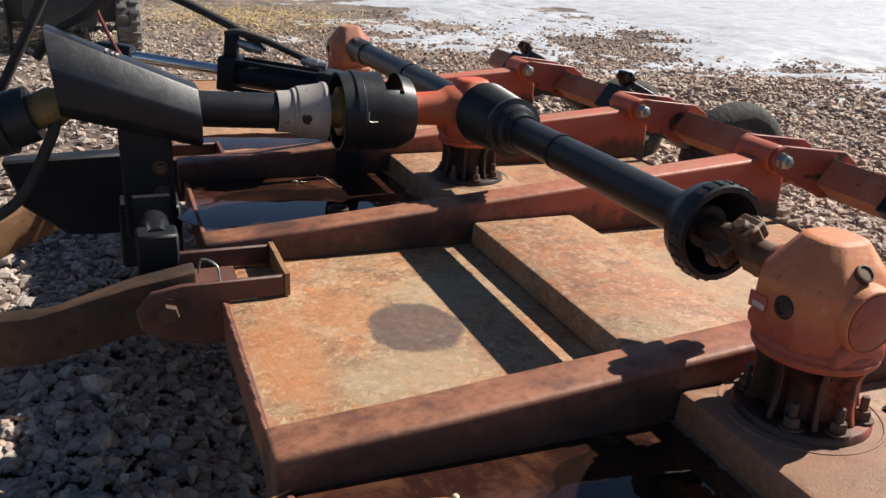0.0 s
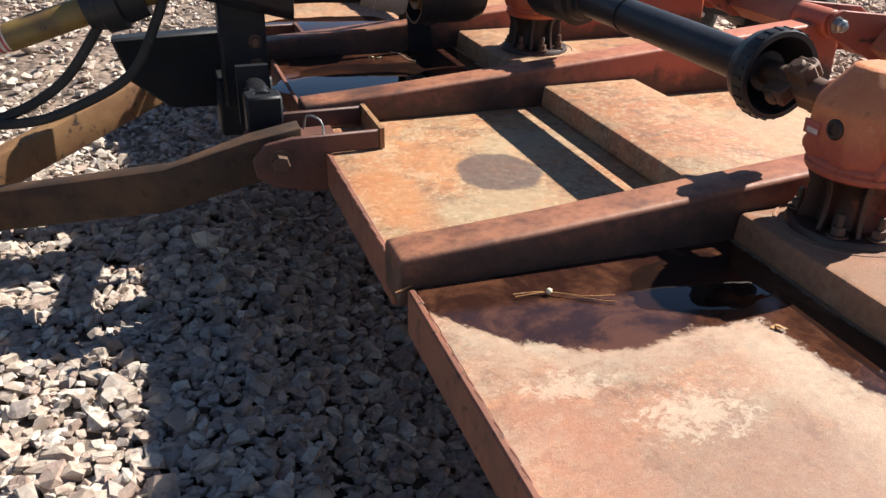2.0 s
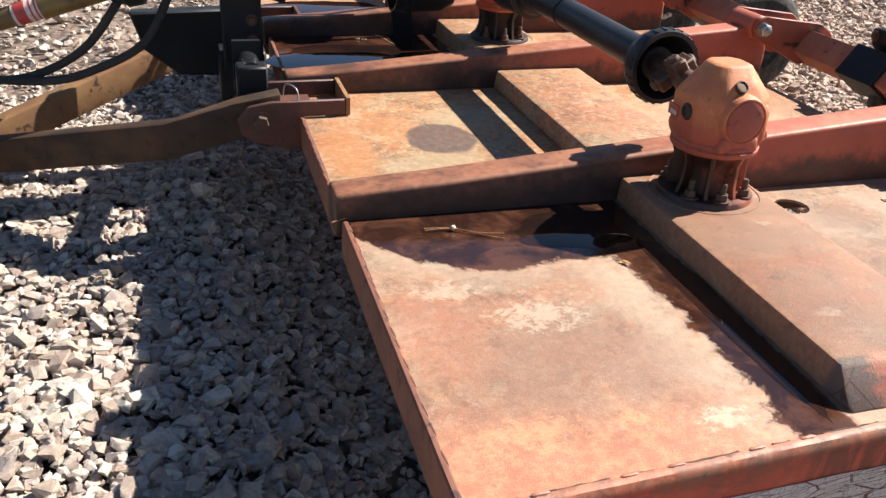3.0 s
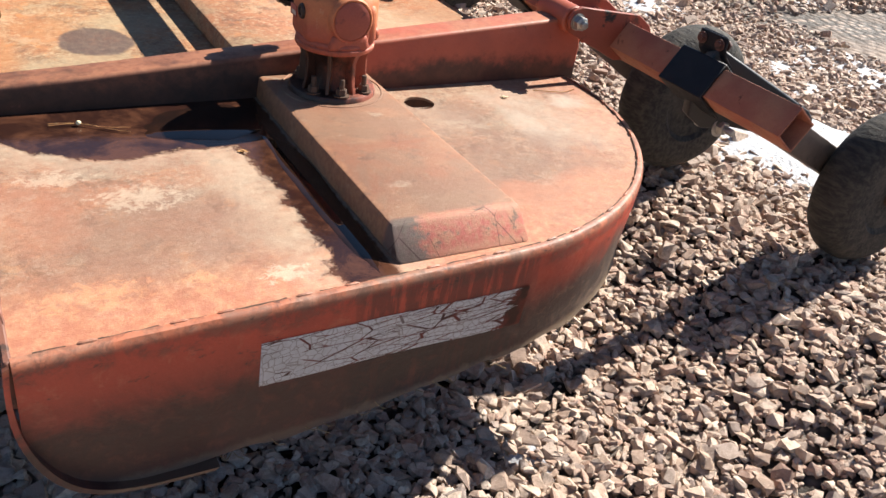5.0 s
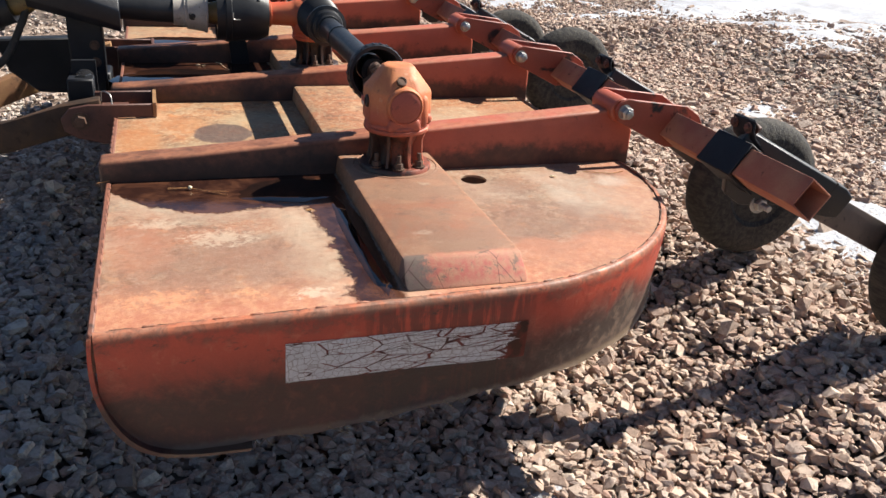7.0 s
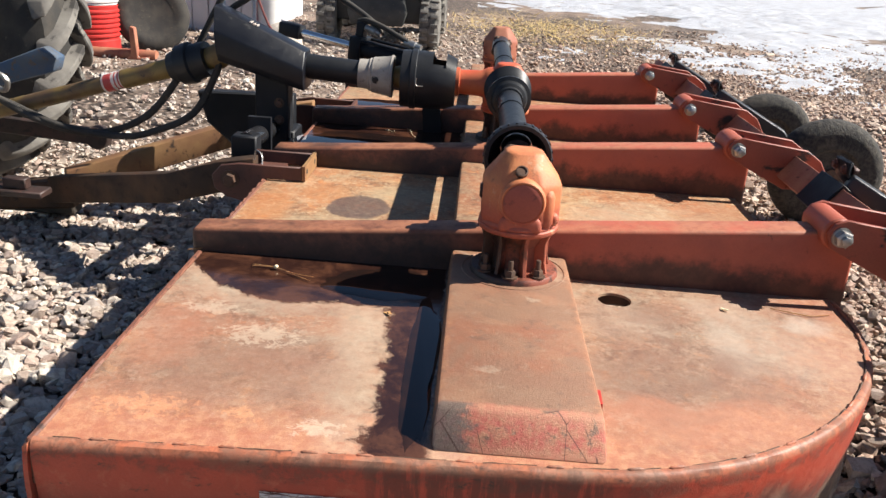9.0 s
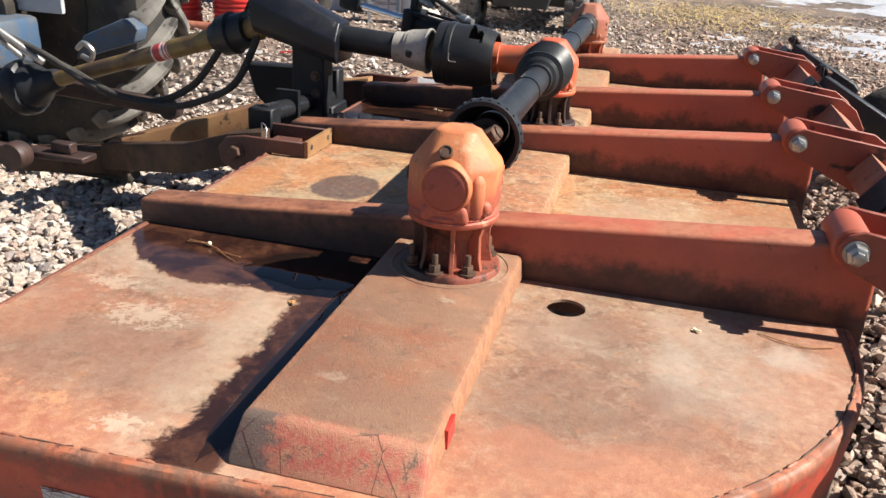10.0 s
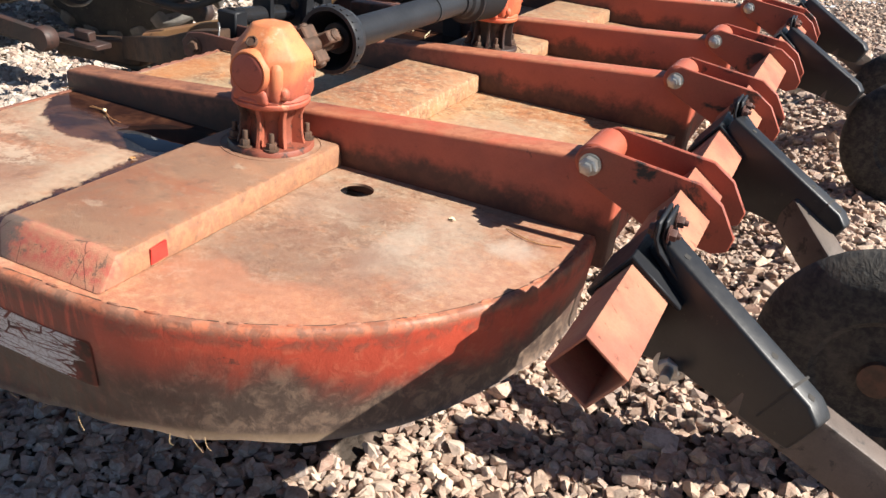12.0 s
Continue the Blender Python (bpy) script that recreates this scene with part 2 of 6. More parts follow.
def greasy_shaded_paint(name, red, grime):
    """Old red paint with black grease and painted shade over one flank of the casting."""
    n = Nodes(name)
    x, y, z = n.xyz()
    mid, fine, grain = n.noise(16, 6, 0.68, 0.3), n.noise(44, 6, 0.72, 0.3), n.noise(260, 3)
    c = n.mix(n.step(fine, 0.52, 0.66), red, grime)
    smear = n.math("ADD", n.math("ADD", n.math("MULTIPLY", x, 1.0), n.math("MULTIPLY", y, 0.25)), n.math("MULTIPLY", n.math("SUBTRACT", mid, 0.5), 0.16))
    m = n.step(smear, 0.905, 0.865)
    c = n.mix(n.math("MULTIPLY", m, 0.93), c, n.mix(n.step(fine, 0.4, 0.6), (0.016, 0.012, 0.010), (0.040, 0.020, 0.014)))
    hue = n.add("ShaderNodeHueSaturation")
    n.put(c, hue.inputs["Color"])
    n.put(n.blend(grain, 0.82, 1.16), hue.inputs["Value"])
    return n.done(hue.outputs[0], n.blend(m, 0.62, 0.42), 0.0, n.math("ADD", fine, n.math("MULTIPLY", grain, 0.4)), 0.0012)


STAND_RED = greasy_shaded_paint("grimy_gearbox_stand_paint", (0.24, 0.066, 0.038), (0.06, 0.028, 0.02))
TUBE = worn("worn_brown_tube", (0.14, 0.105, 0.085), (0.09, 0.068, 0.055), (0.04, 0.032, 0.028), 0.55, 0.0, 9.0, 0.58, 30.0)
GREASE = worn("grease_black_casting", (0.030, 0.020, 0.017), (0.055, 0.026, 0.02), (0.015, 0.012, 0.011), 0.55, 0.0, 12.0, 0.55, 30.0)
HOOD = worn("satin_black_hood_paint", (0.006, 0.007, 0.011), (0.012, 0.013, 0.017), (0.045, 0.043, 0.042), 0.36, 0.0, 12.0, 0.60, 26.0, 0.0006, 0.4)
BAR = worn("rusty_flat_bar", (0.30, 0.165, 0.07), (0.22, 0.105, 0.05), (0.05, 0.03, 0.02), 0.65, 0.0, 7.0, 0.58, 24.0)
BLACK = worn("black_painted_steel", (0.012, 0.013, 0.016), (0.019, 0.020, 0.023), (0.065, 0.058, 0.05), 0.45, 0.0, 8.0, 0.68, 40.0, 0.0005, 0.22)
PLASTIC = worn("black_plastic_guard", (0.018, 0.019, 0.021), (0.026, 0.027, 0.03), (0.075, 0.07, 0.065), 0.4, 0.0, 8.0, 0.7, 60.0, 0.0003, 0.3)
GREY_PLASTIC = worn("grey_plastic_cone", (0.36, 0.33, 0.29), (0.28, 0.25, 0.22), (0.10, 0.08, 0.07), 0.5, 0.0, 14.0, 0.6, 50.0, 0.0003)
RUBBER = worn("tyre_rubber", (0.030, 0.028, 0.026), (0.055, 0.048, 0.040), (0.10, 0.085, 0.065), 0.85, 0.0, 8.0, 0.6, 40.0)
STEEL = worn("zinc_plated_steel", (0.50, 0.49, 0.46), (0.38, 0.36, 0.33), (0.22, 0.17, 0.13), 0.4, 0.85, 30.0, 0.62, 90.0, 0.0003)
CHROME = worn("chromed_rod", (0.75, 0.77, 0.80), (0.70, 0.71, 0.73), (0.4, 0.35, 0.3), 0.16, 1.0, 30.0, 0.7, 90.0, 0.0002)
OLD_BOLT = worn("rusty_bolt_steel", (0.13, 0.07, 0.045), (0.08, 0.05, 0.035), (0.04, 0.03, 0.025), 0.65, 0.3, 40.0, 0.6, 120.0, 0.0005)
RIM = worn("cream_wheel_rim", (0.62, 0.53, 0.38), (0.48, 0.38, 0.25), (0.14, 0.08, 0.045), 0.6, 0.0, 14.0, 0.56, 40.0)
RIM_DISC = worn("rusty_wheel_disc", (0.16, 0.085, 0.045), (0.10, 0.055, 0.035), (0.30, 0.23, 0.15), 0.7, 0.0, 18.0, 0.6, 50.0)
YELLOW = worn("old_yellow_guard", (0.24, 0.16, 0.045), (0.13, 0.075, 0.035), (0.05, 0.035, 0.025), 0.45, 0.0, 9.0, 0.6, 40.0, 0.0004)
CLEVIS = worn("dark_rusty_red_plate", (0.125, 0.048, 0.032), (0.085, 0.036, 0.027), (0.05, 0.027, 0.02), 0.6, 0.0, 12.0, 0.58, 40.0)
# rusty bar steel again, darkened to paint in the near arm's shade
BAR_SHADED = worn("shaded_rusty_bar", (0.085, 0.046, 0.026), (0.040, 0.026, 0.019), (0.03, 0.02, 0.015), 0.65, 0.0, 9.0, 0.58, 30.0, 0.0012, 0.25)
BLACK_SHINY = worn("glossy_black_paint", (0.015, 0.015, 0.016), (0.02, 0.02, 0.022), (0.06, 0.055, 0.05), 0.22, 0.0, 8.0, 0.7, 60.0, 0.0002)
ARM = worn("scuffed_black_arm", (0.010, 0.011, 0.013), (0.017, 0.017, 0.018), (0.08, 0.068, 0.058), 0.42, 0.0, 9.0, 0.64, 60.0, 0.0004, 0.5)
LUG = worn("greasy_red_plate", (0.34, 0.075, 0.042), (0.28, 0.07, 0.04), (0.022, 0.016, 0.014), 0.5, 0.0, 6.0, 0.54, 11.0, 0.0006)
PALE = worn("pale_label", (0.62, 0.55, 0.48), (0.5, 0.42, 0.36), (0.3, 0.2, 0.16), 0.5, 0.0, 30.0, 0.6, 120.0, 0.0001)


def beam_material():
    """Red paint that has gone to dark rust towards the front end, with grime along the foot."""
    n = Nodes("beam_paint")
    x, y, z = n.xyz()
    mid, fine, grain = n.noise(7, 5, 0.6), n.noise(34, 6, 0.65, 0.4), n.noise(300, 3)
    c = n.mix(n.step(mid, 0.35, 0.7), (0.43, 0.10, 0.055), (0.35, 0.085, 0.05))
    rusty = n.step(n.math("ADD", x, n.math("MULTIPLY", n.math("SUBTRACT", mid, 0.5), 0.5)), 0.95, 0.55)
    c = n.mix(rusty, c, n.mix(n.step(fine, 0.4, 0.65), (0.18, 0.066, 0.037), (0.085, 0.036, 0.024)))
    # the sunlit look of the sloped top, painted in as lighter orange
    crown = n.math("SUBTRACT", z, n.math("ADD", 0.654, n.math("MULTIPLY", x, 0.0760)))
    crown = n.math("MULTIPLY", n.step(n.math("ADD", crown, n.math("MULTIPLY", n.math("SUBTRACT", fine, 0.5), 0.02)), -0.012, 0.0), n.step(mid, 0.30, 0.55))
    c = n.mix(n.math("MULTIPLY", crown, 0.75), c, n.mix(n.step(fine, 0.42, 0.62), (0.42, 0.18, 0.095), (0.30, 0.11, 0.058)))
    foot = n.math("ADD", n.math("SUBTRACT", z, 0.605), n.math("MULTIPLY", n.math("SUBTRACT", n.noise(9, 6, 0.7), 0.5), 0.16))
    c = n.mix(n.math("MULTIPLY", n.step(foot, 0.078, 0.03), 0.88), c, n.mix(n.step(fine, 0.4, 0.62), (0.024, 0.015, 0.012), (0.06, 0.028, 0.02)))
    c = n.mix(n.math("MULTIPLY", n.step(fine, 0.64, 0.72), 0.7), c, (0.12, 0.05, 0.035))
    tone = n.blend(grain, 0.86, 1.12)
    hue = n.add("ShaderNodeHueSaturation")
    n.put(c, hue.inputs["Color"])
    n.put(tone, hue.inputs["Value"])
    return n.done(hue.outputs[0], n.blend(fine, 0.4, 0.7), 0.0, n.math("ADD", fine, n.math("MULTIPLY", grain, 0.3)), 0.0008)


def gearbox_material():
    """Orange paint above, darker and redder below, with oily stains."""
    n = Nodes("two_tone_gearbox_paint")
    x, y, z = n.xyz()
    mid, fine, grain = n.noise(12, 6, 0.68, 0.3), n.noise(38, 7, 0.74), n.noise(260, 4, 0.7)
    c = n.mix(n.step(mid, 0.38, 0.64), (0.62, 0.225, 0.085), (0.53, 0.165, 0.07))
    low = n.step(n.math("ADD", z, n.math("MULTIPLY", n.math("SUBTRACT", mid, 0.5), 0.16)), 0.845, 0.79)
    c = n.mix(low, c, n.mix(n.step(fine, 0.4, 0.62), (0.45, 0.105, 0.055), (0.36, 0.09, 0.055)))
    c = n.mix(n.math("MULTIPLY", n.step(fine, 0.58, 0.68), 0.55), c, (0.16, 0.06, 0.035))
    c = n.mix(n.math("MULTIPLY", n.step(n.noise(20, 6, 0.72), 0.60, 0.68), 0.6), c, (0.64, 0.36, 0.21))
    hue = n.add("ShaderNodeHueSaturation")
    n.put(c, hue.inputs["Color"])
    n.put(n.blend(grain, 0.82, 1.16), hue.inputs["Value"])
    return n.done(hue.outputs[0], n.blend(fine, 0.45, 0.75), 0.0, n.math("ADD", fine, n.math("MULTIPLY", grain, 0.5)), 0.001)


def skirt_material():
    """Red paint, scuffed, with black grime and dried mud over its lower part and streaks under the seam."""
    n = Nodes("skirt_paint")
    x, y, z = n.xyz()
    mid, fine, grain = n.noise(5, 7, 0.66, 0.4), n.noise(30, 7, 0.72, 0.4), n.noise(300, 4, 0.7)
    streak = n.noise(5.0, 6, 0.65, 0.0, n.stretched(11.0, 11.0, 0.8))
    c = n.mix(n.step(mid, 0.36, 0.66), (0.50, 0.070, 0.034), (0.36, 0.052, 0.028))
    c = n.mix(n.math("MULTIPLY", n.step(fine, 0.50, 0.66), 0.4), c, (0.50, 0.155, 0.085))
    c = n.mix(n.math("MULTIPLY", n.step(streak, 0.58, 0.72), 0.28), c, (0.12, 0.045, 0.032))
    run = n.math("MULTIPLY", n.step(x, 0.50, 0.56), n.step(x, 0.92, 0.84))
    c = n.mix(n.math("MULTIPLY", n.math("MULTIPLY", run, n.step(streak, 0.40, 0.52)), 0.75), c, (0.10, 0.022, 0.016))
    roll = n.step(n.math("ADD", z, n.math("MULTIPLY", n.math("SUBTRACT", fine, 0.5), 0.02)), 0.586, 0.602)
    c = n.mix(n.math("MULTIPLY", roll, 0.8), c, n.mix(n.step(n.noise(18, 6, 0.7), 0.42, 0.60), (0.47, 0.17, 0.085), (0.36, 0.20, 0.125)))
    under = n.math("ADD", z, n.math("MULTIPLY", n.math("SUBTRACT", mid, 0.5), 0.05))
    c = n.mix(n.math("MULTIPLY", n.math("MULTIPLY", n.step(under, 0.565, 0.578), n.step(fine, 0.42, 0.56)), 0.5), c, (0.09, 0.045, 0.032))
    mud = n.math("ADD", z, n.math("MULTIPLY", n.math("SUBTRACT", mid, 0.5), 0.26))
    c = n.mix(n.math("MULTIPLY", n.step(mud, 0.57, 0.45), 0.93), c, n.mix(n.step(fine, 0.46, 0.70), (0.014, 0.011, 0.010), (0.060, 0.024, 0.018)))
    scuff = n.noise(13, 7, 0.75, 0.2, n.stretched(1.0, 1.0, 2.2))
    c = n.mix(n.math("MULTIPLY", n.step(scuff, 0.60, 0.68), 0.75), c, (0.035, 0.026, 0.022))
    back = n.step(n.math("ADD", x, n.math("MULTIPLY", n.math("SUBTRACT", mid, 0.5), 0.7)), 0.86, 1.10)
    c = n.mix(n.math("MULTIPLY", n.math("MULTIPLY", back, n.step(mud, 0.56, 0.46)), 0.85), c, n.mix(n.step(fine, 0.42, 0.64), (0.07, 0.05, 0.04), (0.20, 0.14, 0.10)))
    lip = n.step(n.math("ADD", n.math("SUBTRACT", z, n.math("MULTIPLY", n.step(x, 0.45, 1.15), 0.05)), n.math("MULTIPLY", n.math("SUBTRACT", fine, 0.5), 0.03)), 0.352, 0.340)
    c = n.mix(n.math("MULTIPLY", n.math("MULTIPLY", lip, n.blend(n.step(x, 0.40, 0.75), 0.35, 0.65)), 1.0), c, (0.21, 0.145, 0.09))
    tone = n.blend(grain, 0.80, 1.18)
    hue = n.add("ShaderNodeHueSaturation")
    n.put(c, hue.inputs["Color"])
    n.put(tone, hue.inputs["Value"])
    return n.done(hue.outputs[0], n.blend(fine, 0.35, 0.75), 0.0, n.math("ADD", fine, n.math("MULTIPLY", mid, 1.5)), 0.0015)


def strip_material():
    """White reflective film, crazed with fine cracks and torn through to the red in long scratches."""
    n = Nodes("cracked_white_strip")
    x, y, z = n.xyz()
    craze = n.cells(70.0, "DISTANCE_TO_EDGE", n.stretched(1.0, 1.0, 1.0))["Distance"]
    long_crack = n.cells(9.0, "DISTANCE_TO_EDGE", n.stretched(1.0, 1.0, 4.0))["Distance"]
    slant = n.add("ShaderNodeMapping")
    n.put(n.co, slant.inputs["Vector"])
    slant.inputs["Rotation"].default_value = (0.0, radians(32), 0.0)
    slant.inputs["Scale"].default_value = (1.0, 1.0, 7.0)
    cut = n.cells(8.0, "DISTANCE_TO_EDGE", slant.outputs[0])["Distance"]
    fine = n.noise(60, 5, 0.7)
    c = n.mix(n.step(fine, 0.35, 0.75), (0.82, 0.82, 0.84), (0.70, 0.69, 0.70))
    c = n.mix(n.math("MULTIPLY", n.step(craze, 0.06, 0.015), 0.6), c, (0.30, 0.22, 0.19))
    red = n.mix(n.step(n.noise(35, 4), 0.4, 0.6), (0.22, 0.045, 0.03), (0.09, 0.03, 0.022))
    nicks = n.noise(26, 6, 0.78, 0.3, n.stretched(1.6, 1.0, 0.6))
    c = n.mix(n.math("MULTIPLY", n.step(nicks, 0.62, 0.66), 0.9), c, red)
    level = n.cells(6.0, "DISTANCE_TO_EDGE", n.stretched(0.7, 1.0, 9.0))["Distance"]
    c = n.mix(n.math("MULTIPLY", n.step(level, 0.022, 0.008), n.step(n.noise(7, 3), 0.46, 0.54)), c, red)
    some = n.step(n.noise(10, 4), 0.42, 0.50)
    c = n.mix(n.math("MULTIPLY", n.step(long_crack, 0.026, 0.010), some), c, red)
    c = n.mix(n.math("MULTIPLY", n.step(cut, 0.030, 0.012), n.step(x, 0.52, 0.66)), c, red)
    torn = n.math("ADD", x, n.math("MULTIPLY", n.math("SUBTRACT", n.noise(16, 7, 0.75, 0.3, n.stretched(1.0, 1.0, 3.0)), 0.5), 0.16))
    c = n.mix(n.step(torn, 0.832, 0.838), c, red)
    return n.done(c, 0.5, 0.0, craze, 0.0003)


def tyre_material():
    """Rubber laminations: thin ragged layers side by side across the tread."""
    n = Nodes("laminated_rubber")
    x, y, z = n.xyz()
    wave = n.noise(7, 4, 0.6)
    lam = n.noise(60.0, 5, 0.7, 0.3, n.stretched(1.0, 0.25, 1.0))
    c = n.mix(n.step(lam, 0.35, 0.68), (0.018, 0.017, 0.016), (0.065, 0.056, 0.045))
    c = n.mix(n.math("MULTIPLY", n.step(wave, 0.55, 0.7), 0.4), c, (0.12, 0.10, 0.075))
    return n.done(c, 0.85, 0.0, lam, 0.006)


def channel_material():
    """As the deck, with bare red and dark chips on the sloped end."""
    n = Nodes("channel_steel")
    x, y, z = n.xyz()
    big, mid, fine = n.noise(3.4, 6, 0.62, 1.0), n.noise(12, 7, 0.68, 0.8), n.noise(60, 6, 0.72)
    grain = n.noise(380, 4, 0.7)
    c = n.mix(n.step(big, 0.40, 0.60), (0.300, 0.158, 0.092), (0.270, 0.108, 0.058))
    c = n.mix(n.math("MULTIPLY", n.step(mid, 0.48, 0.66), 0.7), c, (0.255, 0.105, 0.060))
    c = n.mix(n.math("MULTIPLY", n.step(fine, 0.55, 0.7), 0.45), c, (0.42, 0.32, 0.225))
    c = n.mix(n.math("MULTIPLY", n.step(n.noise(4.5, 7, 0.7, 0.4), 0.46, 0.60), 0.7), c, (0.220, 0.125, 0.078))
    arc = n.noise(3.6, 7, 0.62, 2.4, n.stretched(1.0, 0.7, 1.0))
    c = n.mix(n.math("MULTIPLY", n.step(arc, 0.56, 0.66), 0.5), c, (0.43, 0.325, 0.23))
    rub = n.math("ABSOLUTE", n.math("SUBTRACT", x, 0.7455))
    rub = n.step(n.math("ADD", rub, n.math("MULTIPLY", n.math("SUBTRACT", mid, 0.5), 0.05)), 0.108, 0.128)
    c = n.mix(n.math("MULTIPLY", rub, 0.65), c, n.mix(n.step(fine, 0.42, 0.6), (0.43, 0.205, 0.10), (0.30, 0.13, 0.07)))
    c = n.mix(n.math("MULTIPLY", n.step(n.noise(24, 8, 0.78), 0.54, 0.66), 0.55), c, (0.13, 0.075, 0.05))
    end = n.step(n.math("ADD", y, n.math("MULTIPLY", n.math("SUBTRACT", mid, 0.5), 0.03)), 0.064, 0.050)
    c = n.mix(n.math("MULTIPLY", end, 0.85), c, n.mix(n.step(fine, 0.40, 0.62), (0.44, 0.095, 0.068), (0.44, 0.19, 0.11)))
    bareness = n.math("ADD", n.math("ABSOLUTE", n.math("SUBTRACT", z, 0.632)), n.math("MULTIPLY", n.math("SUBTRACT", mid, 0.5), 0.03))
    c = n.mix(n.math("MULTIPLY", n.math("MULTIPLY", end, n.step(bareness, 0.010, 0.022)), 0.6), c, (0.43, 0.21, 0.125))
    chips = n.math("MULTIPLY", end, n.math("MULTIPLY", n.step(n.noise(30, 7, 0.8, 0.3), 0.56, 0.62), 0.7))
    c = n.mix(chips, c, (0.075, 0.065, 0.05))
    corner = n.math("MULTIPLY", end, n.step(n.math("ADD", x, n.math("MULTIPLY", n.math("SUBTRACT", n.noise(40, 5, 0.7), 0.5), 0.14)), 0.682, 0.652))
    c = n.mix(n.math("MULTIPLY", corner, 0.8), c, (0.085, 0.085, 0.075))
    hair = n.cells(14.0, "DISTANCE_TO_EDGE", n.stretched(1.6, 1.0, 0.7))["Distance"]
    c = n.mix(n.math("MULTIPLY", n.math("MULTIPLY", end, n.step(hair, 0.020, 0.006)), n.math("MULTIPLY", n.step(n.noise(9, 3), 0.47, 0.54), 0.85)), c, (0.07, 0.03, 0.022))
    tone = n.blend(grain, 0.76, 1.22)
    hue = n.add("ShaderNodeHueSaturation")
    n.put(c, hue.inputs["Color"])
    n.put(tone, hue.inputs["Value"])
    return n.done(hue.outputs[0], n.blend(fine, 0.5, 0.8), 0.0, n.math("ADD", fine, grain), 0.001)


CAP_RED = worn("dull_cover_red", (0.36, 0.085, 0.055), (0.30, 0.075, 0.05), (0.20, 0.055, 0.04), 0.5, 0.0, 14.0, 0.6, 40.0, 0.0004)
RIB_RED = greasy_shaded_paint("chipped_rib_red", (0.38, 0.105, 0.058), (0.10, 0.04, 0.028))
TAG_PLATE = worn("faded_red_label", (0.42, 0.10, 0.08), (0.36, 0.10, 0.08), (0.55, 0.45, 0.40), 0.5, 0.0, 30.0, 0.62, 90.0, 0.0001)
RED_BRIGHT = worn("bright_red_paint", (0.55, 0.03, 0.025), (0.48, 0.05, 0.035), (0.3, 0.1, 0.06), 0.45, 0.0, 20.0, 0.64, 70.0, 0.0003)
ORANGE = gearbox_material()
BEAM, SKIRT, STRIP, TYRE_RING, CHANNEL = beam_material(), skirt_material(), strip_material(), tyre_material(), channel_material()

# ---- shapes ----


def box(bm, x0, x1, y0, y1, z0, z1, turn=None):
    m = Matrix.Translation(((x0 + x1) / 2, (y0 + y1) / 2, (z0 + z1) / 2)) @ Matrix.Diagonal((x1 - x0, y1 - y0, z1 - z0, 1))
    bmesh.ops.create_cube(bm, size=1, matrix=(turn or Matrix()) @ m)
    return bm


def prism(bm, outline, axis, a, b, turn=None):
    """An outline of pairs drawn along an axis: for "y" the pairs are x, z; for "z" x, y; for "x" y, z."""
    at = {"y": lambda p, d: (p[0], d, p[1]), "z": lambda p, d: (p[0], p[1], d), "x": lambda p, d: (d, p[0], p[1])}[axis]
    low = [bm.verts.new(at(p, a)) for p in outline]
    high = [bm.verts.new(at(p, b)) for p in outline]
    made = [bm.faces.new(low), bm.faces.new(high[::-1])]
    for i in range(len(outline)):
        j = (i + 1) % len(outline)
        made.append(bm.faces.new((low[j], low[i], high[i], high[j])))
    if turn:
        bmesh.ops.transform(bm, matrix=turn, verts=low + high)
    return bm


def lathe(bm, start, end, profile, n=24, hollow=False):
    """Rings along the line from start to end: pairs of distance from start and radius. hollow: the last ring meets the first."""
    start, end = Vector(start), Vector(end)
    way = (end - start).normalized()
    side = way.orthogonal().normalized()
    other = way.cross(side)
    rings = []
    for d, r in profile:
        rings.append([bm.verts.new(start + way * d + (side * math.cos(2 * math.pi * k / n) + other * math.sin(2 * math.pi * k / n)) * max(r, 1e-4)) for k in range(n)])
    for p, q in zip(rings, rings[1:]):
        for k in range(n):
            bm.faces.new((p[k], p[(k + 1) % n], q[(k + 1) % n], q[k]))
    if hollow:
        for k in range(n):
            bm.faces.new((rings[-1][k], rings[-1][(k + 1) % n], rings[0][(k + 1) % n], rings[0][k]))
    else:
        bm.faces.new(rings[0][::-1])
        bm.faces.new(rings[-1])
    return bm


def rod(bm, start, end, r, n=16):
    return lathe(bm, start, end, [(0, r), ((Vector(end) - Vector(start)).length, r)], n)


def bolt(bm, at, way, r, head=0.012, shank=0.0):
    """A hexagonal head on a washer, with a stub of thread if shank is given."""
    at, way = Vector(at), Vector(way).normalized()
    lathe(bm, at, at + way, [(0, r * 1.45), (0.003, r * 1.45)], 14)
    lathe(bm, at + way * 0.003, at + way, [(0, r), (head * 0.8, r), (head, r * 0.86)], 6)
    if shank:
        lathe(bm, at + way * (0.003 + head), at + way, [(0, r * 0.5), (shank, r * 0.5), (shank + 0.002, r * 0.42)], 10)
    return bm


def smooth_line(points, steps=6):
    pts = [Vector(p) for p in points]
    pts = [pts[0] * 2 - pts[1]] + pts + [pts[-1] * 2 - pts[-2]]
    out = []
    for p0, p1, p2, p3 in zip(pts, pts[1:], pts[2:], pts[3:]):
        for k in range(steps):
            t = k / steps
            out.append(0.5 * (2 * p1 + (p2 - p0) * t + (2 * p0 - 5 * p1 + 4 * p2 - p3) * t * t + (3 * p1 - p0 - 3 * p2 + p3) * t**3))
    return out + [pts[-2]]


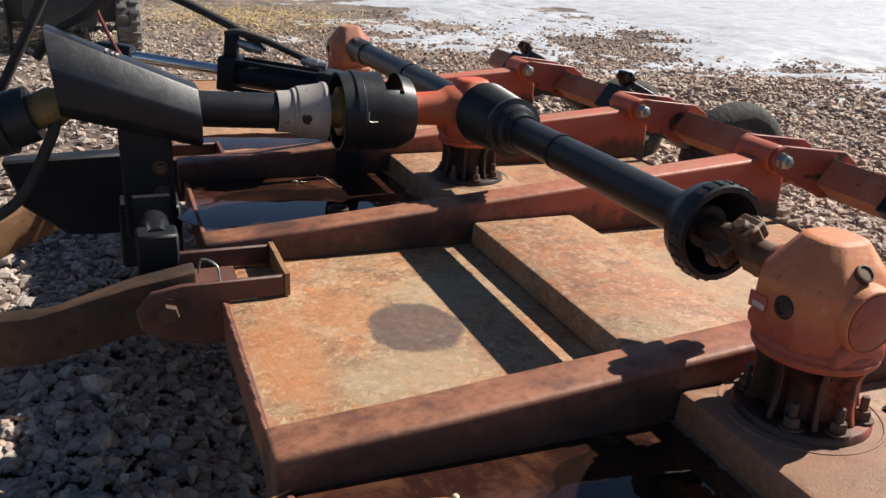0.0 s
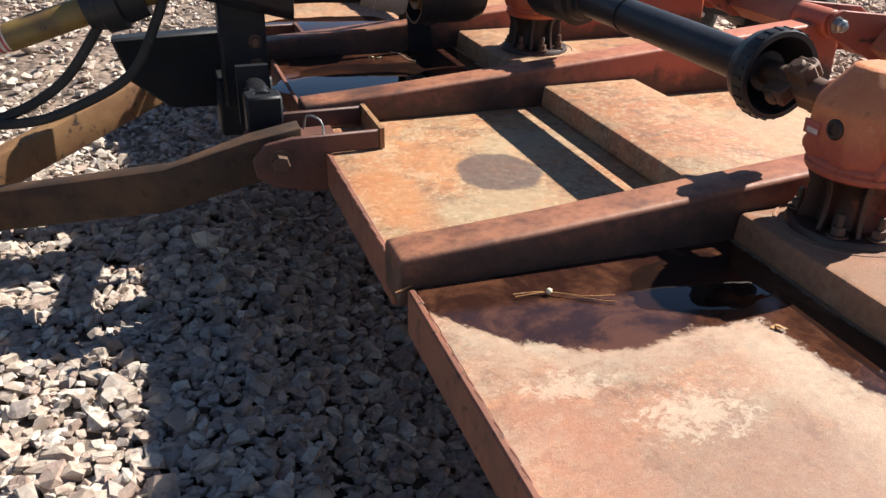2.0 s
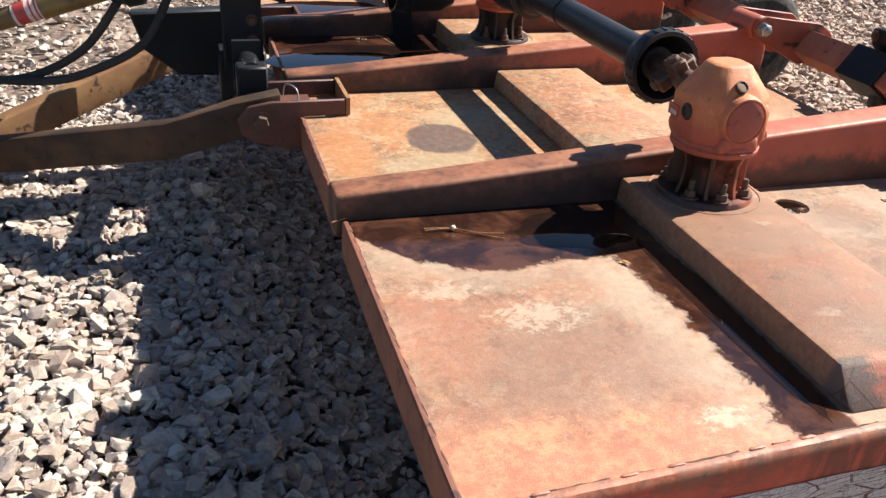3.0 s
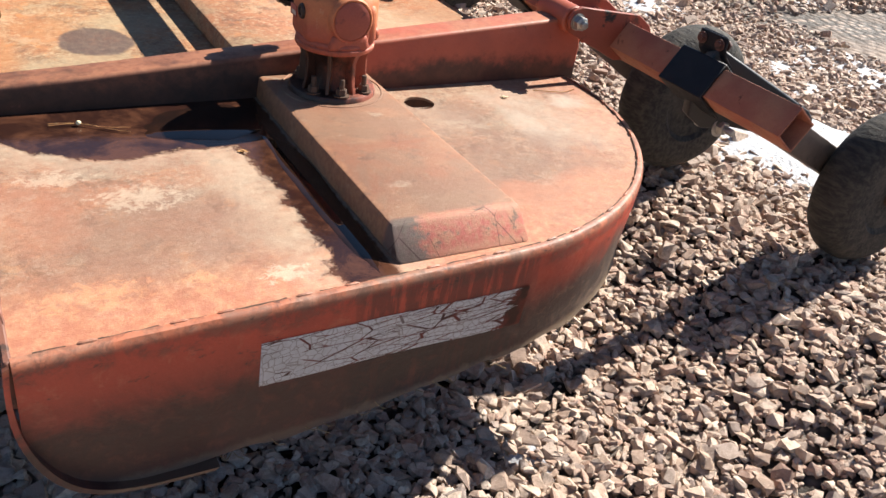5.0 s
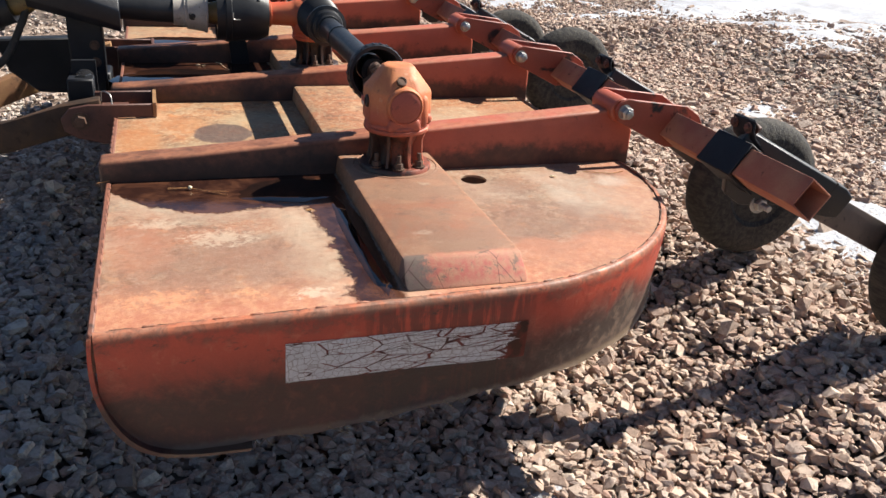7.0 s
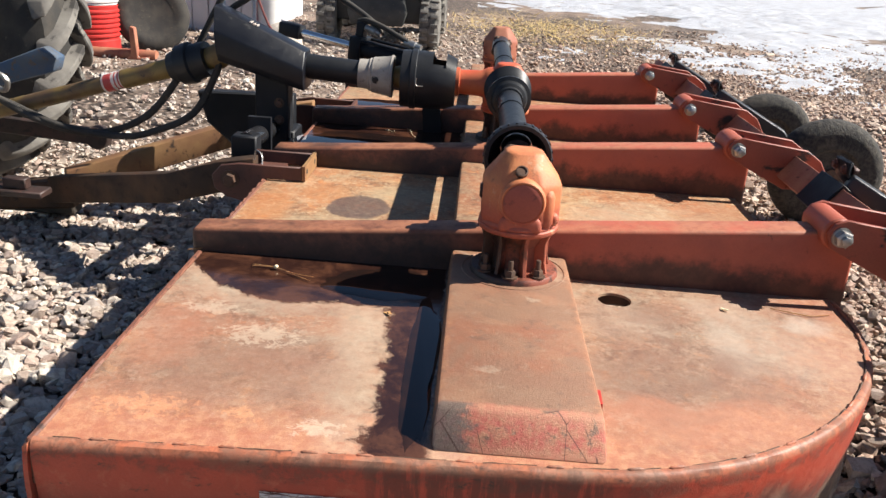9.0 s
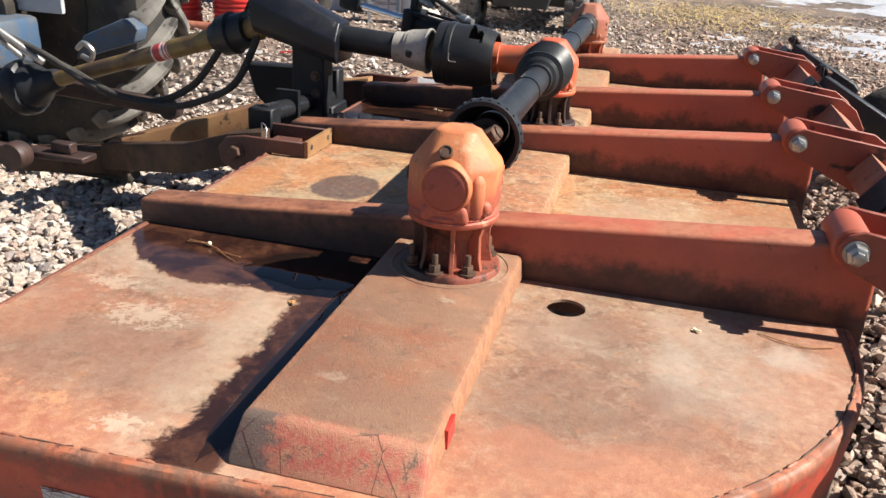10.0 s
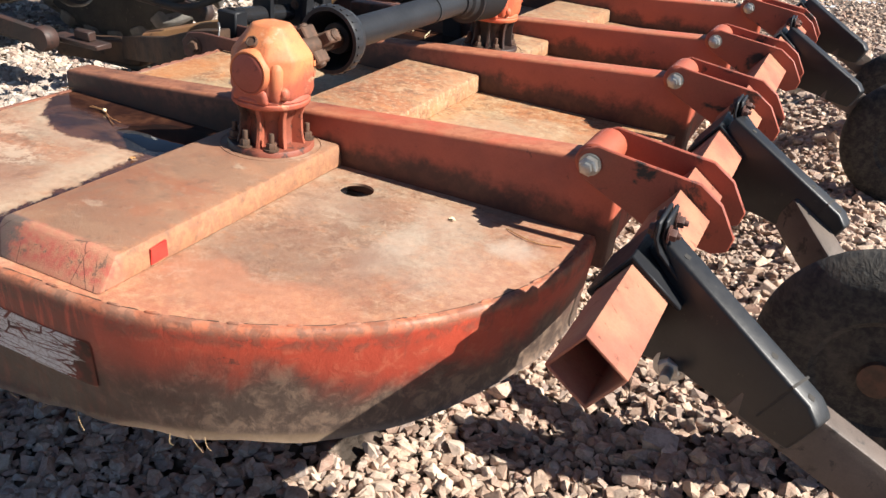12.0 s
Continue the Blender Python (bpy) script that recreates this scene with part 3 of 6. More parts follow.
def hose(bm, points, r, n=10, steps=7):
    line = smooth_line(points, steps)
    side = (line[1] - line[0]).orthogonal().normalized()
    rings = []
    for i, p in enumerate(line):
        way = (line[min(i + 1, len(line) - 1)] - line[max(i - 1, 0)]).normalized()
        side = (side - way * side.dot(way)).normalized()
        other = way.cross(side)
        rings.append([bm.verts.new(p + (side * math.cos(2 * math.pi * k / n) + other * math.sin(2 * math.pi * k / n)) * r) for k in range(n)])
    for p, q in zip(rings, rings[1:]):
        for k in range(n):
            bm.faces.new((p[k], p[(k + 1) % n], q[(k + 1) % n], q[k]))
    bm.faces.new(rings[0][::-1])
    bm.faces.new(rings[-1])
    return bm


def rounded(bm, r, segments=2, angle=35):
    bmesh.ops.recalc_face_normals(bm, faces=bm.faces)
    sharp = [e for e in bm.edges if len(e.link_faces) == 2 and e.calc_face_angle(0) > radians(angle)]
    bmesh.ops.bevel(bm, geom=sharp, offset=r, segments=segments, affect="EDGES", profile=0.5, clamp_overlap=True)
    return bm


def mesh_of(name, bm, material, flat=False):
    bmesh.ops.recalc_face_normals(bm, faces=bm.faces)
    me = bpy.data.meshes.new(name)
    bm.to_mesh(me)
    bm.free()
    me.materials.append(material)
    if not flat:
        me.polygons.foreach_set("use_smooth", [True] * len(me.polygons))
        me.set_sharp_from_angle(angle=radians(38))
    return me


def thing(name, at, label, category, group="", kind=""):
    ob = new(name)
    ob.empty_display_size = 0.1
    ob.location = at
    return tagged(ob, label, category, group, kind)


def part(name, bm, material, parent=None, label="", flat=False):
    """One mesh object, drawn in its parent's own space."""
    ob = new(name, bm if isinstance(bm, bpy.types.Mesh) else mesh_of(name, bm, material, flat))
    if parent:
        ob.parent = parent
    return tagged(ob, label)


def fresh():
    return bmesh.new()

# ---- ground ----
random.seed(3)


def hills(x, y):
    """Gently uneven ground, heaped a little along the mower's front."""
    u = min(1.0, max(0.0, (0.25 - x) / 0.55)) * min(1.0, max(0.0, (x + 1.6) / 0.7)) * min(1.0, max(0.0, (3.6 - y) / 1.5))
    v = min(1.0, max(0.0, (x - 1.35) / 0.75)) * min(1.0, max(0.0, (7.5 - y) / 3.0))
    rise = 0.035 * min(2.4, max(0.0, y - 0.8)) * min(1.0, max(0.0, (12.0 - y) / 6.0))
    return 0.04 + (0.155 + 0.05 * min(1.0, max(0.0, (y - 0.35) / 0.4)) + rise) * v * v * (3 - 2 * v) + 0.158 * u * u * (3 - 2 * u) + 0.012 * noise.noise((x * 0.9, y * 0.9, 1.7)) + 0.02 * noise.noise((x * 0.3, y * 0.3, 4.2)) - 0.04 * min(1.0, max(0.0, (x - 0.2) / 1.0))


def ground_material():
    n = Nodes("dirt_and_gravel")
    big, mid = n.noise(0.35, 5, 0.6, 0.4), n.noise(2.2, 6, 0.65)
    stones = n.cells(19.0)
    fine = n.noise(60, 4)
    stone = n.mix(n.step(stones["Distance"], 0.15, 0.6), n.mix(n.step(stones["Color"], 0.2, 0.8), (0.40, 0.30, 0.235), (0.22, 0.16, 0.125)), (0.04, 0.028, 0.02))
    dirt = n.mix(n.step(mid, 0.35, 0.7), (0.17, 0.115, 0.085), (0.34, 0.255, 0.195))
    c = n.mix(n.step(n.math("ADD", big, n.math("MULTIPLY", mid, 0.35)), 0.58, 0.76), stone, dirt)
    return n.done(n.mix(n.math("MULTIPLY", fine, 0.3), c, (0.06, 0.045, 0.035)), n.blend(mid, 0.6, 0.95), 0.0, n.math("ADD", n.math("SUBTRACT", 1.0, stones["Distance"]), n.math("MULTIPLY", fine, 0.3)), 0.02)


def sheet(xs, ys, height):
    bm = fresh()
    rows = [[bm.verts.new((x, y, height(x, y))) for x in xs] for y in ys]
    for a, b in zip(rows, rows[1:]):
        for k in range(len(xs) - 1):
            bm.faces.new((a[k], a[k + 1], b[k + 1], b[k]))
    return bm


def steps_of(near, far, fine, coarse):
    """Coordinates that are fine between near[0] and near[1] and coarse out to far."""
    out = list(np.arange(near[0], near[1], fine))
    v, w = near[1], fine
    while v < far[1]:
        out.append(v)
        w = min(w * 1.5, coarse)
        v += w
    v, w = near[0] - fine, fine
    while v > far[0]:
        out.insert(0, v)
        w = min(w * 1.5, coarse)
        v -= w
    return [far[0]] + out + [far[1]]


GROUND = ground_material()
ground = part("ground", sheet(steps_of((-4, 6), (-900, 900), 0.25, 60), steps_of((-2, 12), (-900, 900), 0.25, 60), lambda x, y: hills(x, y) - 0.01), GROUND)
tagged(ground, "muddy brown ground with scattered crushed stone", "ground", kind="structure")


def gravel_material():
    n = Nodes("crushed_stone")
    geo = n.add("ShaderNodeNewGeometry").outputs["Random Per Island"]
    ramp = n.add("ShaderNodeValToRGB")
    n.put(geo, ramp.inputs[0])
    tones = [(0.0, (0.32, 0.245, 0.20)), (0.2, (0.54, 0.445, 0.36)), (0.4, (0.39, 0.275, 0.225)), (0.58, (0.67, 0.585, 0.49)), (0.78, (0.29, 0.245, 0.225)), (1.0, (0.74, 0.665, 0.565))]
    while len(ramp.color_ramp.elements) < len(tones):
        ramp.color_ramp.elements.new(0.5)
    for e, (p, c) in zip(ramp.color_ramp.elements, tones):
        e.position, e.color = p, (*c, 1)
    spot, grain = n.noise(55, 6, 0.7), n.noise(240, 4, 0.7)
    x, y, z = n.xyz()
    red = n.step(n.math("ADD", x, n.math("MULTIPLY", n.math("SUBTRACT", n.noise(0.8, 4), 0.5), 1.6)), 0.2, 1.3)
    c = n.mix(n.math("MULTIPLY", red, 0.75), ramp.outputs[0], n.mix(1.0, ramp.outputs[0], (1.0, 0.83, 0.73), "MULTIPLY"))
    c = n.mix(n.math("MULTIPLY", n.step(spot, 0.42, 0.66), 0.45), c, (0.13, 0.085, 0.062))
    c = n.mix(n.math("MULTIPLY", n.step(grain, 0.56, 0.68), 0.4), c, (0.62, 0.54, 0.45))
    return n.done(c, n.blend(spot, 0.6, 0.95), 0.0, n.math("ADD", spot, n.math("MULTIPLY", grain, 0.5)), 0.004)


def stone_shapes(rng, kinds):
    """Angular lumps: the hulls of a few points set apart on a blocky ball."""
    shapes = []
    while len(shapes) < kinds:
        pts = []
        want = int(rng.integers(9, 12))
        while len(pts) < want:
            p = rng.normal(0, 1, 3)
            p = p / np.linalg.norm(p)
            p = np.sign(p) * np.abs(p) ** 0.55 * rng.uniform(0.88, 1.08)
            if all(np.linalg.norm(p - q) > 0.55 for q in pts):
                pts.append(p)
        bm = fresh()
        for p in pts:
            bm.verts.new(p)
        bmesh.ops.convex_hull(bm, input=bm.verts)
        bmesh.ops.delete(bm, geom=[v for v in bm.verts if not v.link_faces], context="VERTS")
        bm.verts.index_update()
        shapes.append((np.array([v.co for v in bm.verts]), np.array([[v.index for v in f.verts] for f in bm.faces])))
        bm.free()
    return shapes


def stones(name, count, zone, size, density, seed, label):
    """Crushed stone strewn where density allows."""
    rng = np.random.default_rng(seed)
    shapes = stone_shapes(rng, 60)
    verts, faces, at = [], [], 0
    made = 0
    while made < count:
        x, y = rng.uniform(zone[0], zone[1]), rng.uniform(zone[2], zone[3])
        if rng.random() >= density(x, y):
            continue
        base, tris = shapes[made % len(shapes)]
        s = size * rng.lognormal(-0.03, 0.33) * np.array([1.0, rng.uniform(0.55, 0.9), rng.uniform(0.35, 0.65)])
        q = Euler((rng.normal(0, 0.3), rng.normal(0, 0.3), rng.uniform(0, 6.3))).to_matrix()
        verts.append((base * s) @ np.array(q).T + (x, y, hills(x, y) + s[2] * rng.uniform(-0.1, 1.2)))
        faces.append(tris + at)
        at += len(base)
        made += 1
    verts, faces = np.concatenate(verts), np.concatenate(faces)
    me = bpy.data.meshes.new(name)
    me.vertices.add(len(verts))
    me.vertices.foreach_set("co", verts.ravel())
    me.loops.add(faces.size)
    me.loops.foreach_set("vertex_index", faces.ravel())
    me.polygons.add(len(faces))
    me.polygons.foreach_set("loop_start", np.arange(0, faces.size, 3))
    me.polygons.foreach_set("use_smooth", [False] * len(faces))
    me.update(calc_edges=True)
    me.materials.append(GRAVEL)
    ob = new(name, me)
    return tagged(ob, label, "gravel", kind="stuff")


GRAVEL = gravel_material()


def near_density(x, y):
    if 0.3 < x < 1.1 and 0.45 < y < 3.3:
        return 0.0
    out = max(-1.7 - x, x - 3.2, -0.8 - y, 0.0)
    mud = min(1.0, max(0.0, (0.0 - x) / 0.3)) * min(1.0, max(0.0, (y - 2.1) / 0.7))
    return max(0.08, 1.0 - 0.9 * out) * (1.0 - 0.80 * mud)


stones("gravel", 104000, (-2.4, 4.2, -1.2, 3.9), 0.0148, near_density, 11, "angular tan and grey crushed stone covering the yard")
stones("distant_gravel", 32000, (-4.5, 8.0, 2.2, 14.0), 0.019, lambda x, y: 0.0 if (-2.4 < x < 4.2 and y < 3.9) else max(0.06, 0.9 - 0.07 * y) * (0.45 if x < 0.9 and y < 9.0 else 1.0), 12, "thinly strewn crushed stone on muddy ground")


def snow_material():
    n = Nodes("old_snow")
    mid, fine = n.noise(3.0, 6, 0.6), n.noise(45, 5, 0.6)
    c = n.mix(n.step(mid, 0.3, 0.7), (0.52, 0.54, 0.58), (0.40, 0.40, 0.42))
    c = n.mix(n.math("MULTIPLY", n.step(fine, 0.56, 0.66), 0.65), c, (0.30, 0.24, 0.19))
    return n.done(c, 0.55, 0.0, n.math("ADD", mid, n.math("MULTIPLY", fine, 0.4)), 0.03)


SNOW = snow_material()


def snow_height(x, y):
    """Above the ground where snow has stayed, below it where it has melted."""
    edge = float(np.interp(y, (5.0, 8.0, 12.0, 15.5, 18.0, 24.0), (6.6, 5.3, 4.7, 3.6, 1.0, -1.0)))
    field = min(0.085 * (x - edge), 0.40)
    patch = 0.30 * math.exp(-(((x - 2.56) / 0.34) ** 2 + ((y - 0.92) / 0.36) ** 2)) + 0.26 * math.exp(-(((x - 1.03) / 0.06) ** 2 + ((y - 0.02) / 0.16) ** 2))
    broken = 0.45 * noise.noise((x * 0.45, y * 0.45, 9.1)) + 0.42 * noise.noise((x * 1.5, y * 1.5, 2.3)) + 0.22 * noise.noise((x * 5.0, y * 5.0, 6.3)) + 0.08 * noise.noise((x * 14.0, y * 14.0, 3.3))
    h = 0.12 * (max(field, -0.75) + broken + patch * 1.6 - 0.06)
    if patch > 0.05:
        h = 0.12 * (patch - 0.13 + 0.6 * broken) + 0.012
    return hills(x, y) + max(-0.08, min(h, 0.10))


snow = part("snow_field", sheet(steps_of((0.9, 9), (0.6, 200), 0.07, 8), steps_of((-0.5, 22), (-0.6, 300), 0.09, 8), snow_height), SNOW)
tagged(snow, "half-melted white snow lying over gravel", "snow", kind="structure")

# ---- mower ----
DECK_Z, FRONT_X, REAR_X, MIDDLE_Y = 0.605, 0.054, 1.475, 1.84
LENGTH = 2 * MIDDLE_Y
BEAMS = [(0.712, 0.792), (1.488, 1.568), (2.115, 2.195), (2.930, 3.01)]
SPINDLES = [0.615, MIDDLE_Y, LENGTH - 0.615]
SPINDLE_X = 0.752
RIDGE = (0.613, 0.878, 0.052)

DRY_GRASS = worn("dry_grass", (0.30, 0.215, 0.12), (0.22, 0.15, 0.08), (0.12, 0.08, 0.05), 0.85, 0.0, 30.0, 0.6, 90.0, 0.0003)
mower = thing("rotary_mower", (0, 0, 0), "wide rusty red rotary mower deck with three gearboxes, raised over gravel", "mower")


ROLL = [(0.003, -0.010), (0.003, -0.004), (0.001, 0.001), (-0.004, 0.004), (-0.010, 0.0055), (-0.020, 0.0055)]


def skirt_out(z):
    """How far the skirt stands out from the deck's edge at a height."""
    return float(np.interp(z, (0.34, 0.37, 0.45, 0.54, 0.585), (-0.008, -0.012, -0.006, 0.003, 0.0055)))


def edge_line(n_front=34, n_curve=44):
    """The end plate's edge from its front corner round to the back: places and the way out from them."""
    line = []
    for k in range(n_front + 1):
        x = FRONT_X - 0.004 + k * (0.842 - FRONT_X) / n_front
        line.append(((x, -0.058 + 0.038 * x), (0.038, -1.0)))
    for k in range(1, n_curve + 1):
        t, r = radians(-88 + k * 88 / n_curve), 0.686 - 0.024 * k / n_curve
        line.append(((0.815 + r * math.cos(t), 0.66 + r * math.sin(t)), (math.cos(t), math.sin(t))))
    return line + [((REAR_X + 0.002, 0.70), (1.0, 0.0))]


def end_outline(flip):
    """The outline of an end plate: square at the front, a quarter turn at the back."""
    pts = [(FRONT_X, 0.712)] + [p for p, _ in edge_line(6, 40)] + [(REAR_X, 0.712)]
    return [(x, LENGTH - y) for x, y in pts] if flip else pts


def deck_plate(outline, material, hole=None):
    bm = fresh()
    prism(bm, outline, "z", DECK_Z - 0.006, DECK_Z)
    if hole:
        cut = fresh()
        me = mesh_of("deck_plate", bm, material)
        ob = new("deck_plate", me)
        lathe(cut, (hole[0], hole[1], DECK_Z - 0.05), (hole[0], hole[1], DECK_Z + 0.05), [(0, hole[2]), (0.1, hole[2])], 28)
        tool = new("cutter", mesh_of("cutter", cut, material))
        mod = ob.modifiers.new("hole", "BOOLEAN")
        mod.object, mod.solver = tool, "EXACT"
        done = bpy.data.meshes.new_from_object(ob.evaluated_get(bpy.context.evaluated_depsgraph_get()))
        done.polygons.foreach_set("use_smooth", [False] * len(done.polygons))
        ob.modifiers.clear()
        ob.data = done
        bpy.data.objects.remove(tool)
        ob.parent = mower
        return ob
    return part("deck_plate", bm, material, mower)


tagged(deck_plate(end_outline(False), DECK_END, (0.975, 0.615, 0.036)), "dusty, faded deck plate with wet rust and a round hole")
deck_plate(end_outline(True), DECK)
for (_, a), (b, _), m, words in zip(BEAMS, BEAMS[1:], (DECK_MIDDLE, DECK_WET, DECK), ("faded tan deck plate with a dark oil stain", "wet, dark brown deck plate holding a puddle", "")):
    bm = fresh()
    box(bm, FRONT_X - 0.006, REAR_X, a, b, DECK_Z - 0.006, DECK_Z)
    tagged(part("deck_plate", bm, m, mower), words)

# the raised channel that carries the gearboxes
stretches = [(0.0, BEAMS[0][0]), (BEAMS[0][1], BEAMS[1][0]), (BEAMS[1][1], BEAMS[2][0]), (BEAMS[2][1], BEAMS[3][0]), (BEAMS[3][1], LENGTH)]
for i, (a, b) in enumerate(stretches):
    bm = fresh()
    x0, x1, h = RIDGE
    s0, s1 = (0.046 if i == 0 else 0.0), (0.046 if i == 4 else 0.0)
    low = [(x0, a, DECK_Z), (x1, a, DECK_Z), (x1, b, DECK_Z), (x0, b, DECK_Z)]
    top = [(x0 + 0.006, a + s0, DECK_Z + h), (x1 - 0.006, a + s0, DECK_Z + h), (x1 - 0.006, b - s1, DECK_Z + h), (x0 + 0.006, b - s1, DECK_Z + h)]
    lv, tv = [bm.verts.new(p) for p in low], [bm.verts.new(p) for p in top]
    bm.faces.new(lv[::-1])
    bm.faces.new(tv)
    for k in range(4):
        bm.faces.new((lv[k], lv[(k + 1) % 4], tv[(k + 1) % 4], tv[k]))
    rounded(bm, 0.008, 2, 30)
    part("raised_channel", bm, DECK if i else CHANNEL, mower, "folded steel channel with chipped red paint at its sloped end" if i == 0 else "")

# tapered beams with the pivot bushes of the tail frame
for a, b in BEAMS:
    bm = fresh()
    z = DECK_Z
    outline = [(0.027, z - 0.03), (0.027, z + 0.052), (0.25, z + 0.066), (0.70, z + 0.102), (1.412, z + 0.157), (1.450, z + 0.153), (1.496, z + 0.125), (1.503, z + 0.09), (1.503, z - 0.07), (1.38, z - 0.07)]
    prism(bm, outline, "y", a, b)
    rounded(bm, 0.009, 3, 40)
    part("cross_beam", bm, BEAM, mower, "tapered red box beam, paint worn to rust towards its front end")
    bm = fresh()
    rod(bm, (1.447, a - 0.022, z + 0.16), (1.447, b + 0.022, z + 0.16), 0.036, 24)
    rounded(bm, 0.004, 1)
    part("pivot_bush", bm, RED, mower)

# skirt: rolled over at the deck's edge, leaning in towards its lip
def lip_height(x):
    low = 0.336 + 0.004 * math.sin(x * 9) + 0.003 * math.sin(x * 41) + 0.05 * min(1.0, max(0.0, (x - 0.45) / 0.7)) + 0.04 * max(0.0, (x - 1.25) / 0.23)
    if x < 0.27:
        u = (0.27 - max(x, 0.043)) / 0.227
        low = 0.336 + 0.175 * (1 - math.sqrt(max(0.0, 1 - u**3)))
    return low


def skirt(flip):
    s = (lambda y: LENGTH - y) if flip else (lambda y: y)
    bm = fresh()
    rows = []
    for (x, y), (ax, ay) in edge_line():
        low = lip_height(x)
        dent = 0.004 * noise.noise((x * 3.0, 0.0, 7.7)) + 0.002 * noise.noise((x * 11.0, 0.0, 2.2))
        wave = 0.0012 * noise.noise((x * 25.0, y * 25.0, 4.4))
        zs = [(DECK_Z + dz, out) for dz, out in ROLL]
        for f in (0.2, 0.4, 0.6, 0.8, 0.93):
            z = (DECK_Z - 0.020) * (1 - f) + low * f
            zs.append((z, skirt_out(z) + dent * math.sin(math.pi * f)))
        zs += [(low + 0.004, skirt_out(low) + 0.002 + wave), (low, skirt_out(low) + 0.004 + 2 * wave)]
        rows.append([bm.verts.new((x + ax * o, s(y + ay * o), z + (wave if k < 3 else 0.0))) for k, (z, o) in enumerate(zs)])
    for p, q in zip(rows, rows[1:]):
        for k in range(len(p) - 1):
            bm.faces.new((p[k], q[k], q[k + 1], p[k + 1]))
    bmesh.ops.recalc_face_normals(bm, faces=bm.faces)
    bmesh.ops.solidify(bm, geom=bm.faces[:], thickness=0.003)
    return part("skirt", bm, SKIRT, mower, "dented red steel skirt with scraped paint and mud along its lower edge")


skirt(False)
skirt(True)
bm = fresh()
outer = smooth_line([Vector(p) for p in ((0.040, 0, 0.600), (0.037, 0, 0.545), (0.041, 0, 0.490), (0.056, 0, 0.436), (0.084, 0, 0.385), (0.125, 0, 0.351), (0.19, 0, 0.334), (0.30, 0, 0.329))], 5)
inner = [p + Vector((0.0075, 0, 0.0055)) for p in outer]
prism(bm, [(p.x, p.z) for p in outer] + [(p.x, p.z) for p in reversed(inner)], "y", -0.063, -0.040)
part("skid_shoe", bm, SKIRT, mower, "thin bent steel lip round the skirt's front corner")
# front flange under each plate
for a, b in stretches:
    bm = fresh()
    box(bm, FRONT_X - 0.014, FRONT_X - 0.002, (a + 0.003) if a else -0.055, b - 0.003, DECK_Z - 0.075, DECK_Z + 0.003)
    rounded(bm, 0.003, 1)
    part("front_flange", bm, BEAM_FRONT, mower)
    bm = fresh()
    box(bm, REAR_X - 0.02, REAR_X + 0.002, max(a, 0.69), min(b, LENGTH - 0.69), DECK_Z - 0.09, DECK_Z - 0.007) if 0 < a and b < LENGTH else bm.free()
    if 0 < a and b < LENGTH:
        part("rear_flange", bm, RED_GRIMY, mower)
# weld beads along the seam of deck and skirt
random.seed(21)
edge = edge_line(60, 80)
run = 2
while run < len(edge) - 8:
    span = random.randint(3, 8)
    # an open crack beside the folded edge, then a bead of weld
    bm = fresh()
    pts = []
    for (x, y), (ax, ay) in edge[run : run + span]:
        o = -0.0110 + random.uniform(-0.0012, 0.0012)
        pts.append((x + ax * o, y + ay * o, DECK_Z + 0.0012))
    hose(bm, pts, 0.0022, 6, 2)
    part("seam_crack", bm, OLD_BOLT, mower, "dark open seam")
    run += span
    (x, y), (ax, ay) = edge[run]
    (x1, y1), (bx, by) = edge[min(run + 2, len(edge) - 1)]
    o = -0.0095
    bm = fresh()
    lathe(bm, (x + ax * o, y + ay * o, DECK_Z + 0.003), (x1 + bx * o, y1 + by * o, DECK_Z + 0.003), [(0, 0.001), (0.004, 0.0034), (0.010, 0.0026), (0.018, 0.0036), (0.026, 0.001)], 8)
    part("weld_bead", bm, SKIRT, mower)
    run += random.randint(1, 3)
for k in range(14):
    y = 0.03 + k * 0.048 + random.uniform(-0.012, 0.012)
    bm = fresh()
    lathe(bm, (FRONT_X - 0.003, y, DECK_Z + 0.001), (FRONT_X - 0.004, y + random.uniform(0.012, 0.024), DECK_Z + 0.001), [(0, 0.0008), (0.004, 0.0026), (0.022, 0.003), (0.034, 0.0008)], 8)
    part("weld_bead", bm, BEAM_FRONT, mower)
for k in range(14):
    y = 0.81 + k * 0.046 + random.uniform(-0.012, 0.012)
    bm = fresh()
    lathe(bm, (FRONT_X - 0.011, y, DECK_Z + 0.002), (FRONT_X - 0.012, y + random.uniform(0.012, 0.024), DECK_Z + 0.002), [(0, 0.0008), (0.004, 0.003), (0.022, 0.0034), (0.036, 0.0008)], 8)
    part("weld_bead", bm, BEAM_FRONT, mower)
# pale warning strip, following the skirt's bulge
bm = fresh()
rows = []
for k in range(31):
    x = 0.374 + 0.50 * k / 30
    drop = 0.017 * k / 30
    dent = 0.004 * noise.noise((x * 3.0, 0.0, 7.7)) + 0.002 * noise.noise((x * 11.0, 0.0, 2.2))
    out = max(0.0, x - 0.838)
    low = lip_height(x)
    row = []
    for zz in (0.457, 0.479, 0.502, 0.525, 0.547):
        z = zz - drop
        f = (DECK_Z - 0.020 - z) / (DECK_Z - 0.020 - low)
        row.append(bm.verts.new((x, -0.058 + 0.038 * x - skirt_out(z) - dent * math.sin(math.pi * f) - 0.0012 + 0.9 * out * out, z)))
    rows.append(row)
for p, q in zip(rows, rows[1:]):
    for k in range(4):
        bm.faces.new((p[k], q[k], q[k + 1], p[k + 1]))
